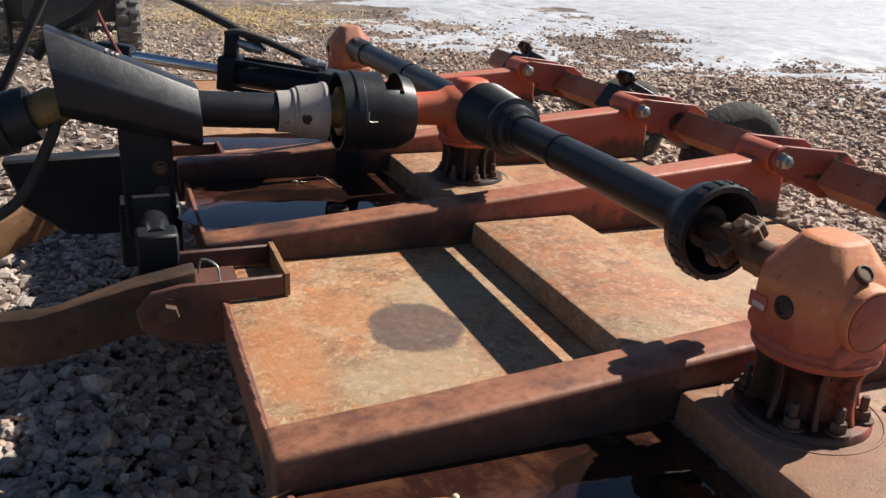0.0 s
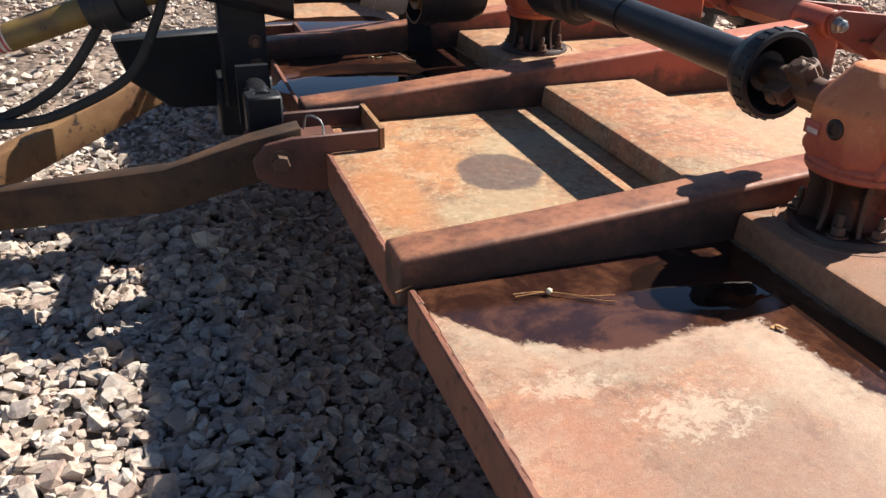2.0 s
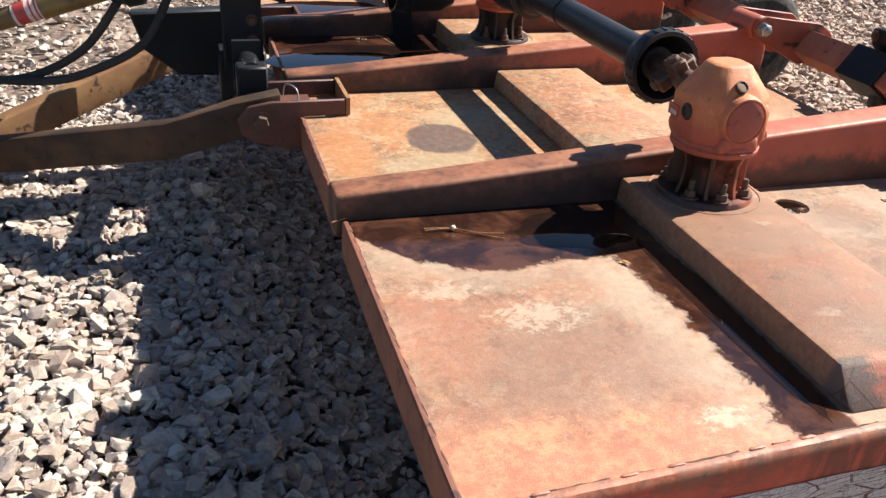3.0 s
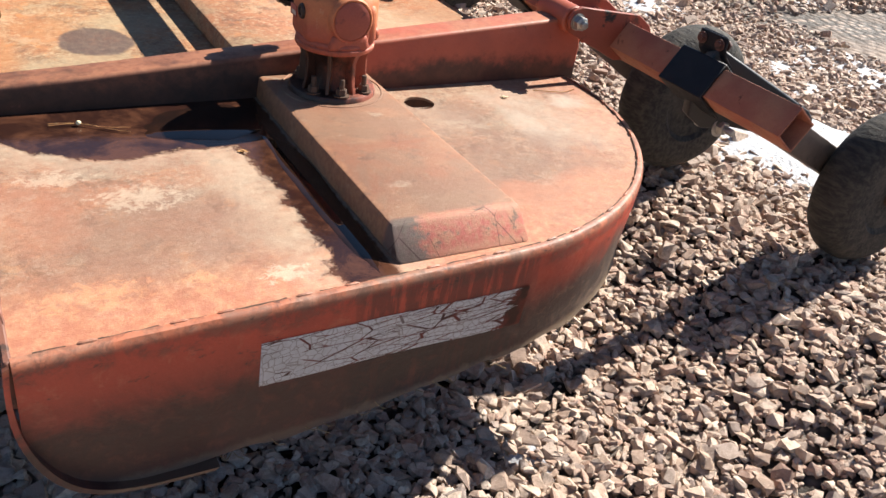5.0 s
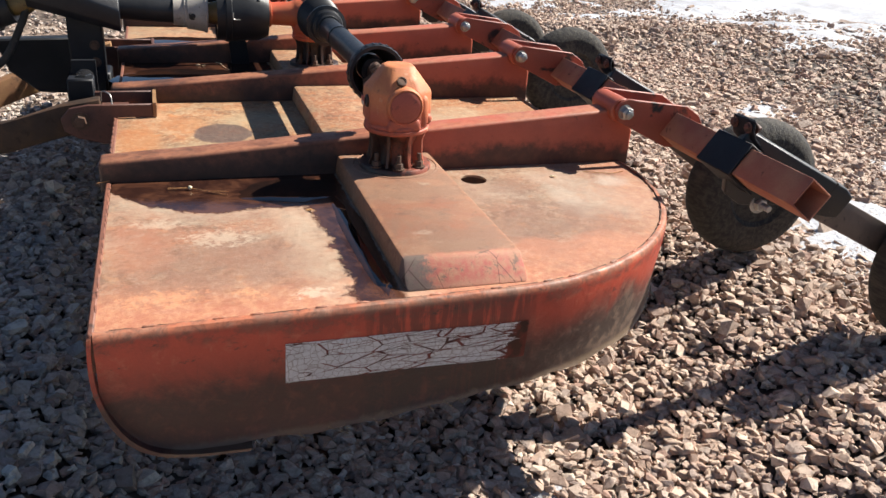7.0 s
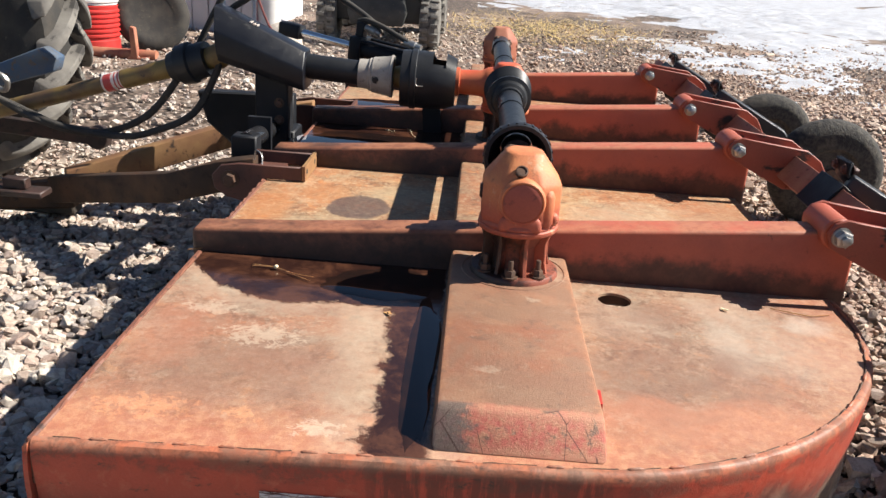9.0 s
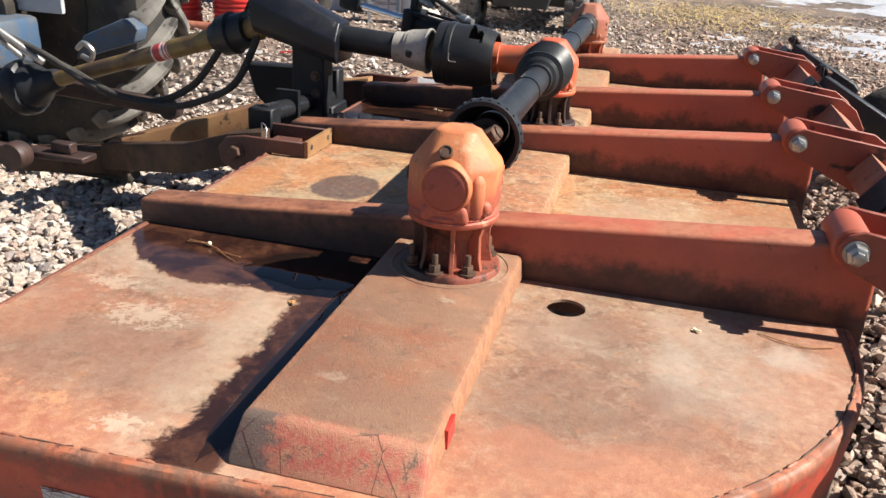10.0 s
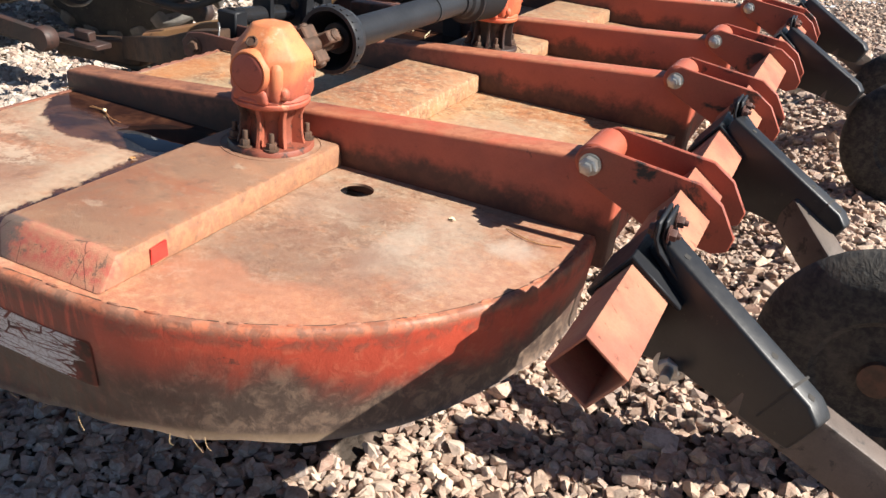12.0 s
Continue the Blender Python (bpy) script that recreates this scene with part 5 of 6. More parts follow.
prism(bm, [(-0.76, 0.40), (-0.78, 0.29), (-1.27, 0.25), (-1.27, 0.33)], "y", MIDDLE_Y - 0.05, MIDDLE_Y + 0.05)
rounded(bm, 0.008, 1)
bolt(bm, (-0.85, MIDDLE_Y - 0.05, 0.34), (0, -1, 0), 0.02, 0.014)
part("tongue", bm, BAR_SHADED, mower, "dark rusty hitch tongue")

# ---- tail frame ----
TUBE_X, TUBE_Z, LEAN_T = 1.630, 0.705, radians(36)
bm = fresh()
h, t = 0.040, 0.005
turn = Matrix.Translation((TUBE_X, 0, TUBE_Z)) @ Matrix.Rotation(LEAN_T, 4, "Y")
ring_out, ring_in = [(-h, -h), (h, -h), (h, h), (-h, h)], [(-h + t, -h + t), (h - t, -h + t), (h - t, h - t), (-h + t, h - t)]
rings = [[bm.verts.new((px, yy, pz)) for px, pz in ring] for yy in (0.09, LENGTH - 0.09) for ring in (ring_out, ring_in)]
for k in range(4):
    j = (k + 1) % 4
    bm.faces.new((rings[0][k], rings[0][j], rings[2][j], rings[2][k]))
    bm.faces.new((rings[1][k], rings[1][j], rings[3][j], rings[3][k]))
    bm.faces.new((rings[0][k], rings[0][j], rings[1][j], rings[1][k]))
    bm.faces.new((rings[2][k], rings[2][j], rings[3][j], rings[3][k]))
bmesh.ops.transform(bm, matrix=turn, verts=bm.verts)
rounded(bm, 0.003, 2)
tail = part("tail_tube", bm, RUST, mower, "open-ended square tube, faded red")

for a, b in BEAMS:
    for yy in (a - 0.036, b + 0.026):
        bm = fresh()
        prism(bm, [(1.417, 0.770), (1.43, 0.792), (1.455, 0.803), (1.49, 0.798), (1.655, 0.778), (1.70, 0.748), (1.735, 0.690), (1.728, 0.662), (1.70, 0.650), (1.675, 0.655), (1.60, 0.655), (1.43, 0.737)], "y", yy, yy + 0.010)
        rounded(bm, 0.002, 1)
        part("lug_plate", bm, LUG, tail, "flat red lug plate with black grease marks")
    bm = fresh()
    lathe(bm, (1.447, a - 0.036, 0.765), (1.447, a - 0.05, 0.765), [(0, 0.022), (0.004, 0.022)], 20)
    lathe(bm, (1.447, a - 0.040, 0.765), (1.447, a - 0.07, 0.765), [(0, 0.019), (0.016, 0.019), (0.019, 0.015), (0.0195, 0.011), (0.028, 0.011), (0.029, 0.009)], 6)
    part("pivot_bolt", bm, STEEL, tail, "large plated pivot bolt")


for y, y0, y1, wx, wy, wz in ((0.405, 0.398, 0.285, 2.31, 0.235, 0.40), (1.185, 1.135, 1.06, 2.045, 0.80, 0.465), (2.495, 2.46, 2.38, 2.14, 2.43, 0.475), (3.335, 3.29, 3.20, 2.14, 3.22, 0.44)):
    # saddle of the clamp round the tube
    bm = fresh()
    turn = Matrix.Translation((TUBE_X, y, TUBE_Z)) @ Matrix.Rotation(LEAN_T, 4, "Y")
    prism(bm, [(-0.049, -0.050), (0.058, -0.050), (0.058, -0.042), (-0.041, -0.042), (-0.041, 0.041), (0.058, 0.041), (0.058, 0.049), (-0.049, 0.049)], "y", -0.085, 0.062, turn)
    rounded(bm, 0.002, 1)
    arm = part("tail_wheel", bm, BLACK, mower, "solid-tyred tail wheel on a black clamped arm")
    # clamp plates: bent over the tube's rear face, standing up behind it
    for k in range(2):
        bm = fresh()
        x0 = 1.638 + 0.009 * k
        outline = [(x0, 0.822), (x0 + 0.007, 0.822), (x0 + 0.007, 0.796), (x0 + 0.016, 0.776), (x0 + 0.060, 0.734), (x0 + 0.070, 0.714), (x0 + 0.070, 0.700), (x0 + 0.063, 0.700), (x0 + 0.062, 0.711), (x0 + 0.054, 0.729), (x0 + 0.009, 0.772), (x0, 0.794)]
        prism(bm, outline, "y", y - 0.052 + 0.012 * k, y + 0.040)
        rounded(bm, 0.0025, 1, 50)
        part("clamp_plate", bm, BLACK, arm, "bent black clamp plate")
    for yy in (-0.034, 0.024):
        bm = fresh()
        bolt(bm, (1.656, y + yy, 0.800), (1, 0, 0), 0.010, 0.010, 0.004)
        bolt(bm, (1.636, y + yy, 0.802), (-1, 0, 0), 0.010, 0.007)
        part("clamp_bolt", bm, CLEVIS, arm, "rusty hexagon bolt")
    # channel arm
    start, end = Vector((1.638, y0, 0.764)), Vector((1.900, y1, 0.626))
    hub = Vector((wx, wy, wz))
    way = (end - start).normalized()
    side = way.cross(Vector((0, 0, 1))).normalized()
    up = side.cross(way)
    frame_m = Matrix((way, side, up)).transposed().to_4x4()
    frame_m.translation = start
    L = (end - start).length
    bm = fresh()
    prism(bm, [(0.0, -0.055), (0.0, 0.034), (L, 0.034), (L + 0.028, 0.022), (L + 0.028, -0.045), (L, -0.058), (0.17, -0.105), (0.105, -0.148), (0.05, -0.142)], "y", -0.022, 0.022, None)
    bmesh.ops.transform(bm, matrix=frame_m, verts=bm.verts)
    rounded(bm, 0.006, 3)
    part("channel_arm", bm, ARM, arm, "scuffed black channel")
    # slots are not cut: small black plates give their shaded inside
    for d in (0.05, L - 0.08, L - 0.008):
        bm = fresh()
        lathe(bm, frame_m @ Vector((d, 0.004, 0.033)), frame_m @ Vector((d, 0.004, 0.036)), [(0, 0.007), (0.0015, 0.007)], 4)
        part("slot", bm, RUBBER, arm, "square punched slot")
    bm = fresh()
    box(bm, L - 0.034, L - 0.030, -0.0232, 0.0232, -0.045, 0.0352, frame_m)
    part("weld_line", bm, RUBBER, arm)
    for e in (1, -1):
        bm = fresh()
        bolt(bm, (1.708, y - 0.050 if e > 0 else y + 0.012, 0.592), (0, -e, 0), 0.019, 0.015, 0.026)
        part("arm_bolt", bm, STEEL, arm, "plated bolt with a brassy nut")
    bm = fresh()
    base = frame_m @ Vector((L - 0.08, 0, -0.040))
    foot = Vector((hub.x - 0.02, hub.y + 0.10, hub.z))
    way2 = (foot - base).normalized()
    side2 = way2.cross(Vector((0, 0, 1))).normalized()
    m2 = Matrix((way2, side2, side2.cross(way2))).transposed().to_4x4()
    m2.translation = base
    box(bm, 0, (foot - base).length + 0.03, -0.026, 0.026, -0.042, 0.042, m2)
    rounded(bm, 0.005, 2)
    part("sliding_tube", bm, TUBE, arm, "worn brown sliding tube")
    bm = fresh()
    rod(bm, hub - Vector((0, 0.05, 0)), hub + Vector((0, 0.15, 0)), 0.019, 16)
    rod(bm, hub - Vector((0, 0.07, 0)), hub + Vector((0, 0.06, 0)), 0.036, 20)
    part("stub_axle", bm, OLD_BOLT, arm)
    bm = fresh()
    R = 0.232
    lathe(bm, hub - Vector((0, 0.068, 0)), hub + Vector((0, 0.068, 0)), [(0.012, 0.108), (0.0, 0.122), (0.0, R - 0.05), (0.012, R - 0.022), (0.032, R - 0.006), (0.05, R), (0.068, R + 0.001), (0.086, R), (0.104, R - 0.006), (0.124, R - 0.022), (0.136, R - 0.05), (0.136, 0.122), (0.124, 0.108)], 56)
    part("tyre", bm, TYRE_RING, arm, "black laminated solid tyre")
    bm = fresh()
    lathe(bm, hub - Vector((0, 0.062, 0)), hub + Vector((0, 0.062, 0)), [(0.0, 0.116), (0.004, 0.120), (0.012, 0.112), (0.024, 0.100), (0.032, 0.094), (0.040, 0.094), (0.040, 0.110), (0.012, 0.116)], 40, True)
    part("rim", bm, RIM, arm, "cream-painted rusty steel rim")
    bm = fresh()
    lathe(bm, hub - Vector((0, 0.030, 0)), hub + Vector((0, 0.062, 0)), [(0.0, 0.097), (0.004, 0.092), (0.012, 0.060), (0.006, 0.048), (-0.006, 0.044), (-0.010, 0.030), (-0.010, 0.0)], 36)
    part("wheel_disc", bm, RIM_DISC, arm, "rusty brown wheel disc")
    for k in range(5):
        bm = fresh()
        t = 2 * math.pi * k / 5
        bolt(bm, hub + Vector((0.066 * math.cos(t), -0.015, 0.066 * math.sin(t))), (0, -1, 0), 0.009, 0.008)
        part("wheel_nut", bm, OLD_BOLT, arm)

# ---- puddles and litter on the deck ----


def water_material():
    n = Nodes("still_water")
    n.bsdf.inputs["IOR"].default_value = 1.33
    c = n.mix(n.step(n.noise(9, 5), 0.35, 0.7), (0.012, 0.007, 0.006), (0.034, 0.014, 0.008))
    return n.done(c, 0.02, 0.0, n.noise(14, 2), 0.0004, 1.0)


WATER = water_material()


def puddle(cx, cy, rx, ry, seed, z, label):
    bm = fresh()
    ring = []
    for k in range(48):
        t = 2 * math.pi * k / 48
        r = 1 + 0.28 * noise.noise((math.cos(t) * 1.3 + seed, math.sin(t) * 1.3, seed * 3.1)) + 0.10 * noise.noise((math.cos(t) * 4 + seed, math.sin(t) * 4, 1.0))
        ring.append((cx + rx * r * math.cos(t), cy + ry * r * math.sin(t)))
    rim = [bm.verts.new((px, py, z + 0.0002)) for px, py in ring]
    top = [bm.verts.new((cx + (px - cx) * 0.9, cy + (py - cy) * 0.9, z + 0.0012)) for px, py in ring]
    foot = [bm.verts.new((px, py, z - 0.0008)) for px, py in ring]
    for k in range(48):
        j = (k + 1) % 48
        bm.faces.new((rim[k], rim[j], top[j], top[k]))
        bm.faces.new((foot[k], foot[j], rim[j], rim[k]))
    bm.faces.new(top)
    bm.faces.new(foot[::-1])
    return tagged(part("puddle", bm, WATER), label, "puddle", kind="structure")


puddle(0.480, 0.600, 0.125, 0.085, 2.0, DECK_Z, "shallow rusty puddle on the mower deck")
puddle(0.583, 0.275, 0.030, 0.265, 11.0, DECK_Z, "narrow strip of water beside the raised channel")
puddle(0.30, 1.83, 0.27, 0.16, 5.0, DECK_Z, "wide dark puddle on the mower deck")
puddle(0.28, 2.56, 0.22, 0.12, 8.0, DECK_Z, "shallow puddle reflecting the sky")

LEAF_BROWN = worn("dry_stalk", (0.42, 0.22, 0.08), (0.30, 0.13, 0.05), (0.5, 0.4, 0.22), 0.8, 0.0, 30.0, 0.6, 90.0, 0.0003)
FLUFF = worn("pale_seed", (0.80, 0.70, 0.45), (0.7, 0.6, 0.4), (0.5, 0.4, 0.2), 0.8, 0.0, 60.0, 0.7, 120.0, 0.0003)
twig = thing("twig", (0.235, 0.631, DECK_Z), "dry brown twig with a pale seed on the deck", "twig")
for pts in ([(-0.05, 0.008, 0.004), (0.0, 0.003, 0.006), (0.05, -0.022, 0.005), (0.092, -0.034, 0.006)], [(-0.05, 0.016, 0.004), (0.0, 0.006, 0.005), (0.06, -0.034, 0.004), (0.088, -0.05, 0.004)]):
    part("stalk", hose(fresh(), pts, 0.0009, 6, 5), LEAF_BROWN, twig)
bm = fresh()
bmesh.ops.create_icosphere(bm, subdivisions=2, radius=0.005, matrix=Matrix.Translation((0.003, 0.004, 0.007)))
part("seed", bm, FLUFF, twig, "pale round seed")
straw = part("straw_stalk", hose(fresh(), [(0.02, 0.703, DECK_Z + 0.004), (0.06, 0.716, DECK_Z + 0.006), (0.10, 0.722, DECK_Z + 0.003)], 0.0013, 6, 4), LEAF_BROWN)
tagged(straw, "thin dry stalk lying against the beam", "straw")
for pts, words in (([(1.313, 0.632, 0.607), (1.35, 0.612, 0.609), (1.39, 0.604, 0.608), (1.435, 0.619, 0.607)], "thin curved dry stalk on the rear of the deck"), ([(0.40, 2.10, 0.609), (0.415, 2.06, 0.611), (0.425, 2.01, 0.609), (0.439, 1.975, 0.608)], "pale dry stalk lying in the wet plate")):
    tagged(part("straw_stalk", hose(fresh(), pts, 0.0011, 6, 4), FLUFF if pts[0][1] > 2 else LEAF_BROWN), words, "straw")
for lx, ly, a in ((0.501, 0.458, 0.3), (1.203, 0.607, 1.2), (0.62, 0.02, 2.0), (0.325, 2.063, 0.5), (0.345, 2.05, 1.4)):
    bm = fresh()
    for k in range(3):
        box(bm, -0.006, 0.006, -0.0026, 0.0026, 0, 0.0012, Matrix.Translation((lx + 0.003 * k, ly - 0.004 * k, DECK_Z + 0.0012 + 0.0015 * k)) @ Matrix.Rotation(a + 0.8 * k, 4, "Z") @ Matrix.Rotation(0.18, 4, "X"))
    tagged(part("leaf_scrap", bm, FLUFF if lx > 1 or ly > 2 else LEAF_BROWN), "small dry scrap of leaf on the deck", "leaf", "scraps of leaf on the deck")
ring = part("steel_ring", lathe(fresh(), (0.377, 1.765, DECK_Z + 0.002), (0.377, 1.765, DECK_Z + 0.03), [(0, 0.020), (0.0, 0.026), (0.014, 0.026), (0.014, 0.020), (0.0, 0.020)], 24), OLD_BOLT)
tagged(ring, "loose rusty steel ring lying in the puddle", "ring")

# ---- tractor ----
BLUE = worn("old_blue_paint", (0.055, 0.10, 0.17), (0.10, 0.11, 0.12), (0.16, 0.10, 0.06), 0.5, 0.0, 9.0, 0.57, 30.0)
AXLE = worn("oily_cast_iron", (0.030, 0.026, 0.022), (0.055, 0.042, 0.030), (0.11, 0.075, 0.045), 0.6, 0.1, 9.0, 0.6, 30.0)
DUSTY = worn("dusty_tractor_rubber", (0.22, 0.205, 0.18), (0.11, 0.10, 0.09), (0.05, 0.046, 0.042), 0.9, 0.0, 6.0, 0.55, 14.0, 0.002)
FENDER = worn("pale_grey_fender", (0.58, 0.60, 0.62), (0.50, 0.51, 0.52), (0.25, 0.17, 0.12), 0.45, 0.0, 6.0, 0.66, 30.0, 0.0003)
TAG = worn("white_warning_tag", (0.72, 0.66, 0.60), (0.62, 0.52, 0.46), (0.45, 0.2, 0.16), 0.5, 0.0, 20.0, 0.6, 60.0, 0.0002)
TAG_RED = worn("red_warning_ink", (0.50, 0.05, 0.045), (0.42, 0.06, 0.05), (0.5, 0.3, 0.25), 0.5, 0.0, 20.0, 0.66, 60.0, 0.0001)

tractor = thing("tractor", (-1.57, MIDDLE_Y + 0.085, -0.04), "old blue tractor hitched to the mower, seen from behind", "tractor")
O = Vector((-1.6, MIDDLE_Y, 0))


def tpart(name, bm, material, parent=tractor, label="", flat=False):
    bmesh.ops.translate(bm, vec=-O, verts=bm.verts)
    return part(name, bm, material, parent, label, flat)


WC, WR, W0, W1 = Vector((-2.02, 0, 0.78)), 0.735, 2.62, 3.06
bm = fresh()
lathe(bm, (WC.x, W0, WC.z), (WC.x, W1, WC.z), [(0.05, 0.40), (0.02, 0.42), (0.0, 0.50), (0.0, 0.60), (0.03, 0.68), (0.08, 0.70), (0.22, 0.71), (0.36, 0.70), (0.41, 0.68), (0.44, 0.60), (0.44, 0.50), (0.42, 0.42), (0.39, 0.40)], 72)
wheel = tpart("rear_tyre", bm, RUBBER, tractor, "big dusty tractor tyre with deep slanted lugs")
bm = fresh()
lathe(bm, (WC.x, W0 + 0.03, WC.z), (WC.x, W1, WC.z), [(0.0, 0.405), (0.01, 0.415), (0.03, 0.385), (0.15, 0.36), (0.16, 0.12), (0.10, 0.11), (0.09, 0.0)], 48)
tpart("rim", bm, AXLE, wheel)
for s in (0, 1):
    lug = fresh()
    mid = (W0 + W1) / 2
    rows = []
    for k in range(6):
        u = k / 5
        yy = mid + (u * 0.235 if s else -u * 0.235) + (-0.02 if s else 0.02)
        ang = 0.27 * u + (0.135 if s else 0.0)
        base_r = 0.70 - 0.055 * u**3
        top_r = 0.765 - 0.05 * u**3
        w = 0.045 + 0.022 * u
        quad = []
        for r, ww in ((base_r, w * 1.35), (top_r, w)):
            for e in (-1, 1):
                a2 = ang + e * ww / r / 1.0 * 0.5
                quad.append(lug.verts.new((r * math.sin(a2), yy, r * math.cos(a2))))
        rows.append([quad[0], quad[1], quad[3], quad[2]])
    for p, q in zip(rows, rows[1:]):
        for k in range(4):
            lug.faces.new((p[k], p[(k + 1) % 4], q[(k + 1) % 4], q[k]))
    lug.faces.new(rows[0][::-1])
    lug.faces.new(rows[-1])
    rounded(lug, 0.006, 1)
    me = mesh_of("lug", lug, DUSTY)
    for k in range(23):
        ob = part("lug", me, DUSTY, wheel)
        ob.matrix_basis = Matrix.Translation((WC.x - O.x, -O.y, WC.z)) @ Matrix.Rotation(2 * math.pi * k / 23, 4, "Y")

# rear axle, lift arms, drawbar
bm = fresh()
box(bm, -2.4, -1.80, 1.30, 2.40, 0.40, 0.74)
lathe(bm, (-2.0, 2.4, 0.78), (-2.0, 2.7, 0.78), [(0, 0.17), (0.12, 0.13), (0.3, 0.12)], 20)
rounded(bm, 0.04, 3)
tpart("rear_axle", bm, AXLE, tractor, "oily dark axle housing")
bm = fresh()
lathe(bm, (-1.82, MIDDLE_Y, 0.60), (-1.30, MIDDLE_Y, 0.605), [(0, 0.12), (0.20, 0.10), (0.22, 0.05), (0.50, 0.03)], 20)
tpart("power_take_off", bm, AXLE, tractor)
bm = fresh()
box(bm, -1.95, -0.86, MIDDLE_Y - 0.04, MIDDLE_Y + 0.04, 0.27, 0.31)
rounded(bm, 0.006, 1)
tpart("drawbar", bm, AXLE, tractor, "flat steel drawbar")
for yy, x1 in ((1.42, -1.02), (2.26, -0.95)):
    bm = fresh()
    m = look((-1.75, yy - 0.03, 0.52), (x1, yy, 0.46)).to_3x3().to_4x4()
    way = Vector((x1 + 1.75, 0.03, -0.06))
    side, up = Vector((0, 0.016, 0)), Vector((0, 0, 0.035))
    a, b = Vector((-1.75, yy - 0.03, 0.52)), Vector((x1, yy, 0.46))
    vs = [bm.verts.new(p + side * i + up * j) for p in (a, b) for i, j in ((-1, -1), (1, -1), (1, 1), (-1, 1))]
    for k in range(4):
        bm.faces.new((vs[k], vs[(k + 1) % 4], vs[4 + (k + 1) % 4], vs[4 + k]))
    bm.faces.new(vs[:4][::-1])
    bm.faces.new(vs[4:])
    rounded(bm, 0.005, 1)
    link = tpart("lower_link", bm, GREASE, tractor, "dark greasy lift link")
    bm = fresh()
    lathe(bm, (x1, yy - 0.03, 0.46), (x1, yy + 0.03, 0.46), [(0, 0.045), (0.01, 0.05), (0.05, 0.05), (0.06, 0.045)], 18)
    tpart("ball_eye", bm, GREASE, link)
bm = fresh()
box(bm, -1.06, -0.80, 1.47, 1.55, 0.44, 0.462)
box(bm, -0.94, -0.86, 1.49, 1.53, 0.462, 0.50, Matrix.Translation((0, 0, 0)))
rounded(bm, 0.004, 1)
tpart("link_pin_plate", bm, GREASE, tractor)
bm = fresh()
prism(bm, [(-1.48, 0.60), (-1.43, 0.71), (-1.22, 0.80), (-1.15, 0.76), (-1.17, 0.70)], "y", 2.36, 2.45)
rounded(bm, 0.012, 2)
tpart("stabiliser_bracket", bm, BLUE, tractor, "chipped blue bracket")
bm = fresh()
hose(bm, [(-1.43, 2.32, 0.66), (-1.38, 2.30, 0.69), (-1.34, 2.30, 0.66), (-1.36, 2.31, 0.62), (-1.41, 2.32, 0.63)], 0.012, 8)
tpart("shackle", bm, STEEL, tractor)
for a, b, r in (((-1.9, 1.60, 1.25), (-1.18, 1.80, 0.70), 0.014), ((-1.95, 1.66, 1.25), (-1.30, 1.84, 0.70), 0.011)):
    bm = fresh()
    rod(bm, a, b, r, 10)
    tpart("stay_rod", bm, STEEL, tractor)
bm = fresh()
box(bm, -3.2, -1.63, 2.50, 2.53, 0.77, 1.75)
rounded(bm, 0.01, 2)
tpart("fender", bm, FENDER, tractor, "pale grey fender panel")
bm = fresh()
box(bm, -2.2, -1.75, 2.2, 2.5, 0.55, 0.76)
rounded(bm, 0.03, 2)
tpart("fender_bracket", bm, BLUE, tractor)

# shaft between tractor and hood
pto = thing("power_take_off_shaft", (-1.16, MIDDLE_Y, 0.60), "telescoping drive shaft with a worn yellow-brown guard tube", "drive shaft")
P = Vector((-1.16, MIDDLE_Y, 0.60))


def ppart(name, bm, material, parent=pto, label=""):
    bmesh.ops.translate(bm, vec=-P, verts=bm.verts)
    return part(name, bm, material, parent, label)


A, B = Vector((-1.185, MIDDLE_Y + 0.088, 0.576)), Vector((-0.30, MIDDLE_Y + 0.01, 0.854))
W = (B - A).normalized()
L = (B - A).length
tube = ppart("guard_tube", rod(fresh(), A, A + W * (L - 0.08), 0.029, 24), YELLOW, pto, "stained yellow-brown guard tube")
ppart("outer_tube", rod(fresh(), A + W * 0.62, B - W * 0.03, 0.034, 24), YELLOW, pto)
bm = fresh()
lathe(bm, A + W * 0.545, B, [(0, 0.0295), (0.0, 0.0305), (0.10, 0.0305), (0.10, 0.0295)], 32)
tag = ppart("warning_tag", bm, TAG, pto, "red and white warning wrap")
bm = fresh()
lathe(bm, A + W * 0.553, B, [(0, 0.0305), (0.0, 0.0312), (0.030, 0.0312), (0.030, 0.0305)], 32)
ppart("tag_band", bm, TAG_RED, tag)
for k in range(3):
    bm = fresh()
    lathe(bm, A + W * (0.595 + 0.014 * k), B, [(0, 0.0305), (0.0, 0.0311), (0.005, 0.0311), (0.005, 0.0305)], 32)
    ppart("tag_line", bm, TAG_RED, tag)
bm = fresh()
lathe(bm, A - W * 0.13, B, [(0, 0.095), (0.0, 0.105), (0.03, 0.108), (0.05, 0.100), (0.055, 0.085), (0.09, 0.078), (0.11, 0.060), (0.15, 0.046), (0.19, 0.040), (0.20, 0.030)], 36)
ppart("tractor_guard", bm, PLASTIC, pto, "ringed black plastic guard at the tractor")
bm = fresh()
lathe(bm, B - W * 0.12, B, [(0, 0.036), (0.0, 0.050), (0.03, 0.058), (0.035, 0.068), (0.08, 0.072), (0.085, 0.062), (0.14, 0.060)], 32)
ppart("hood_guard", bm, PLASTIC, pto)
bm = fresh()
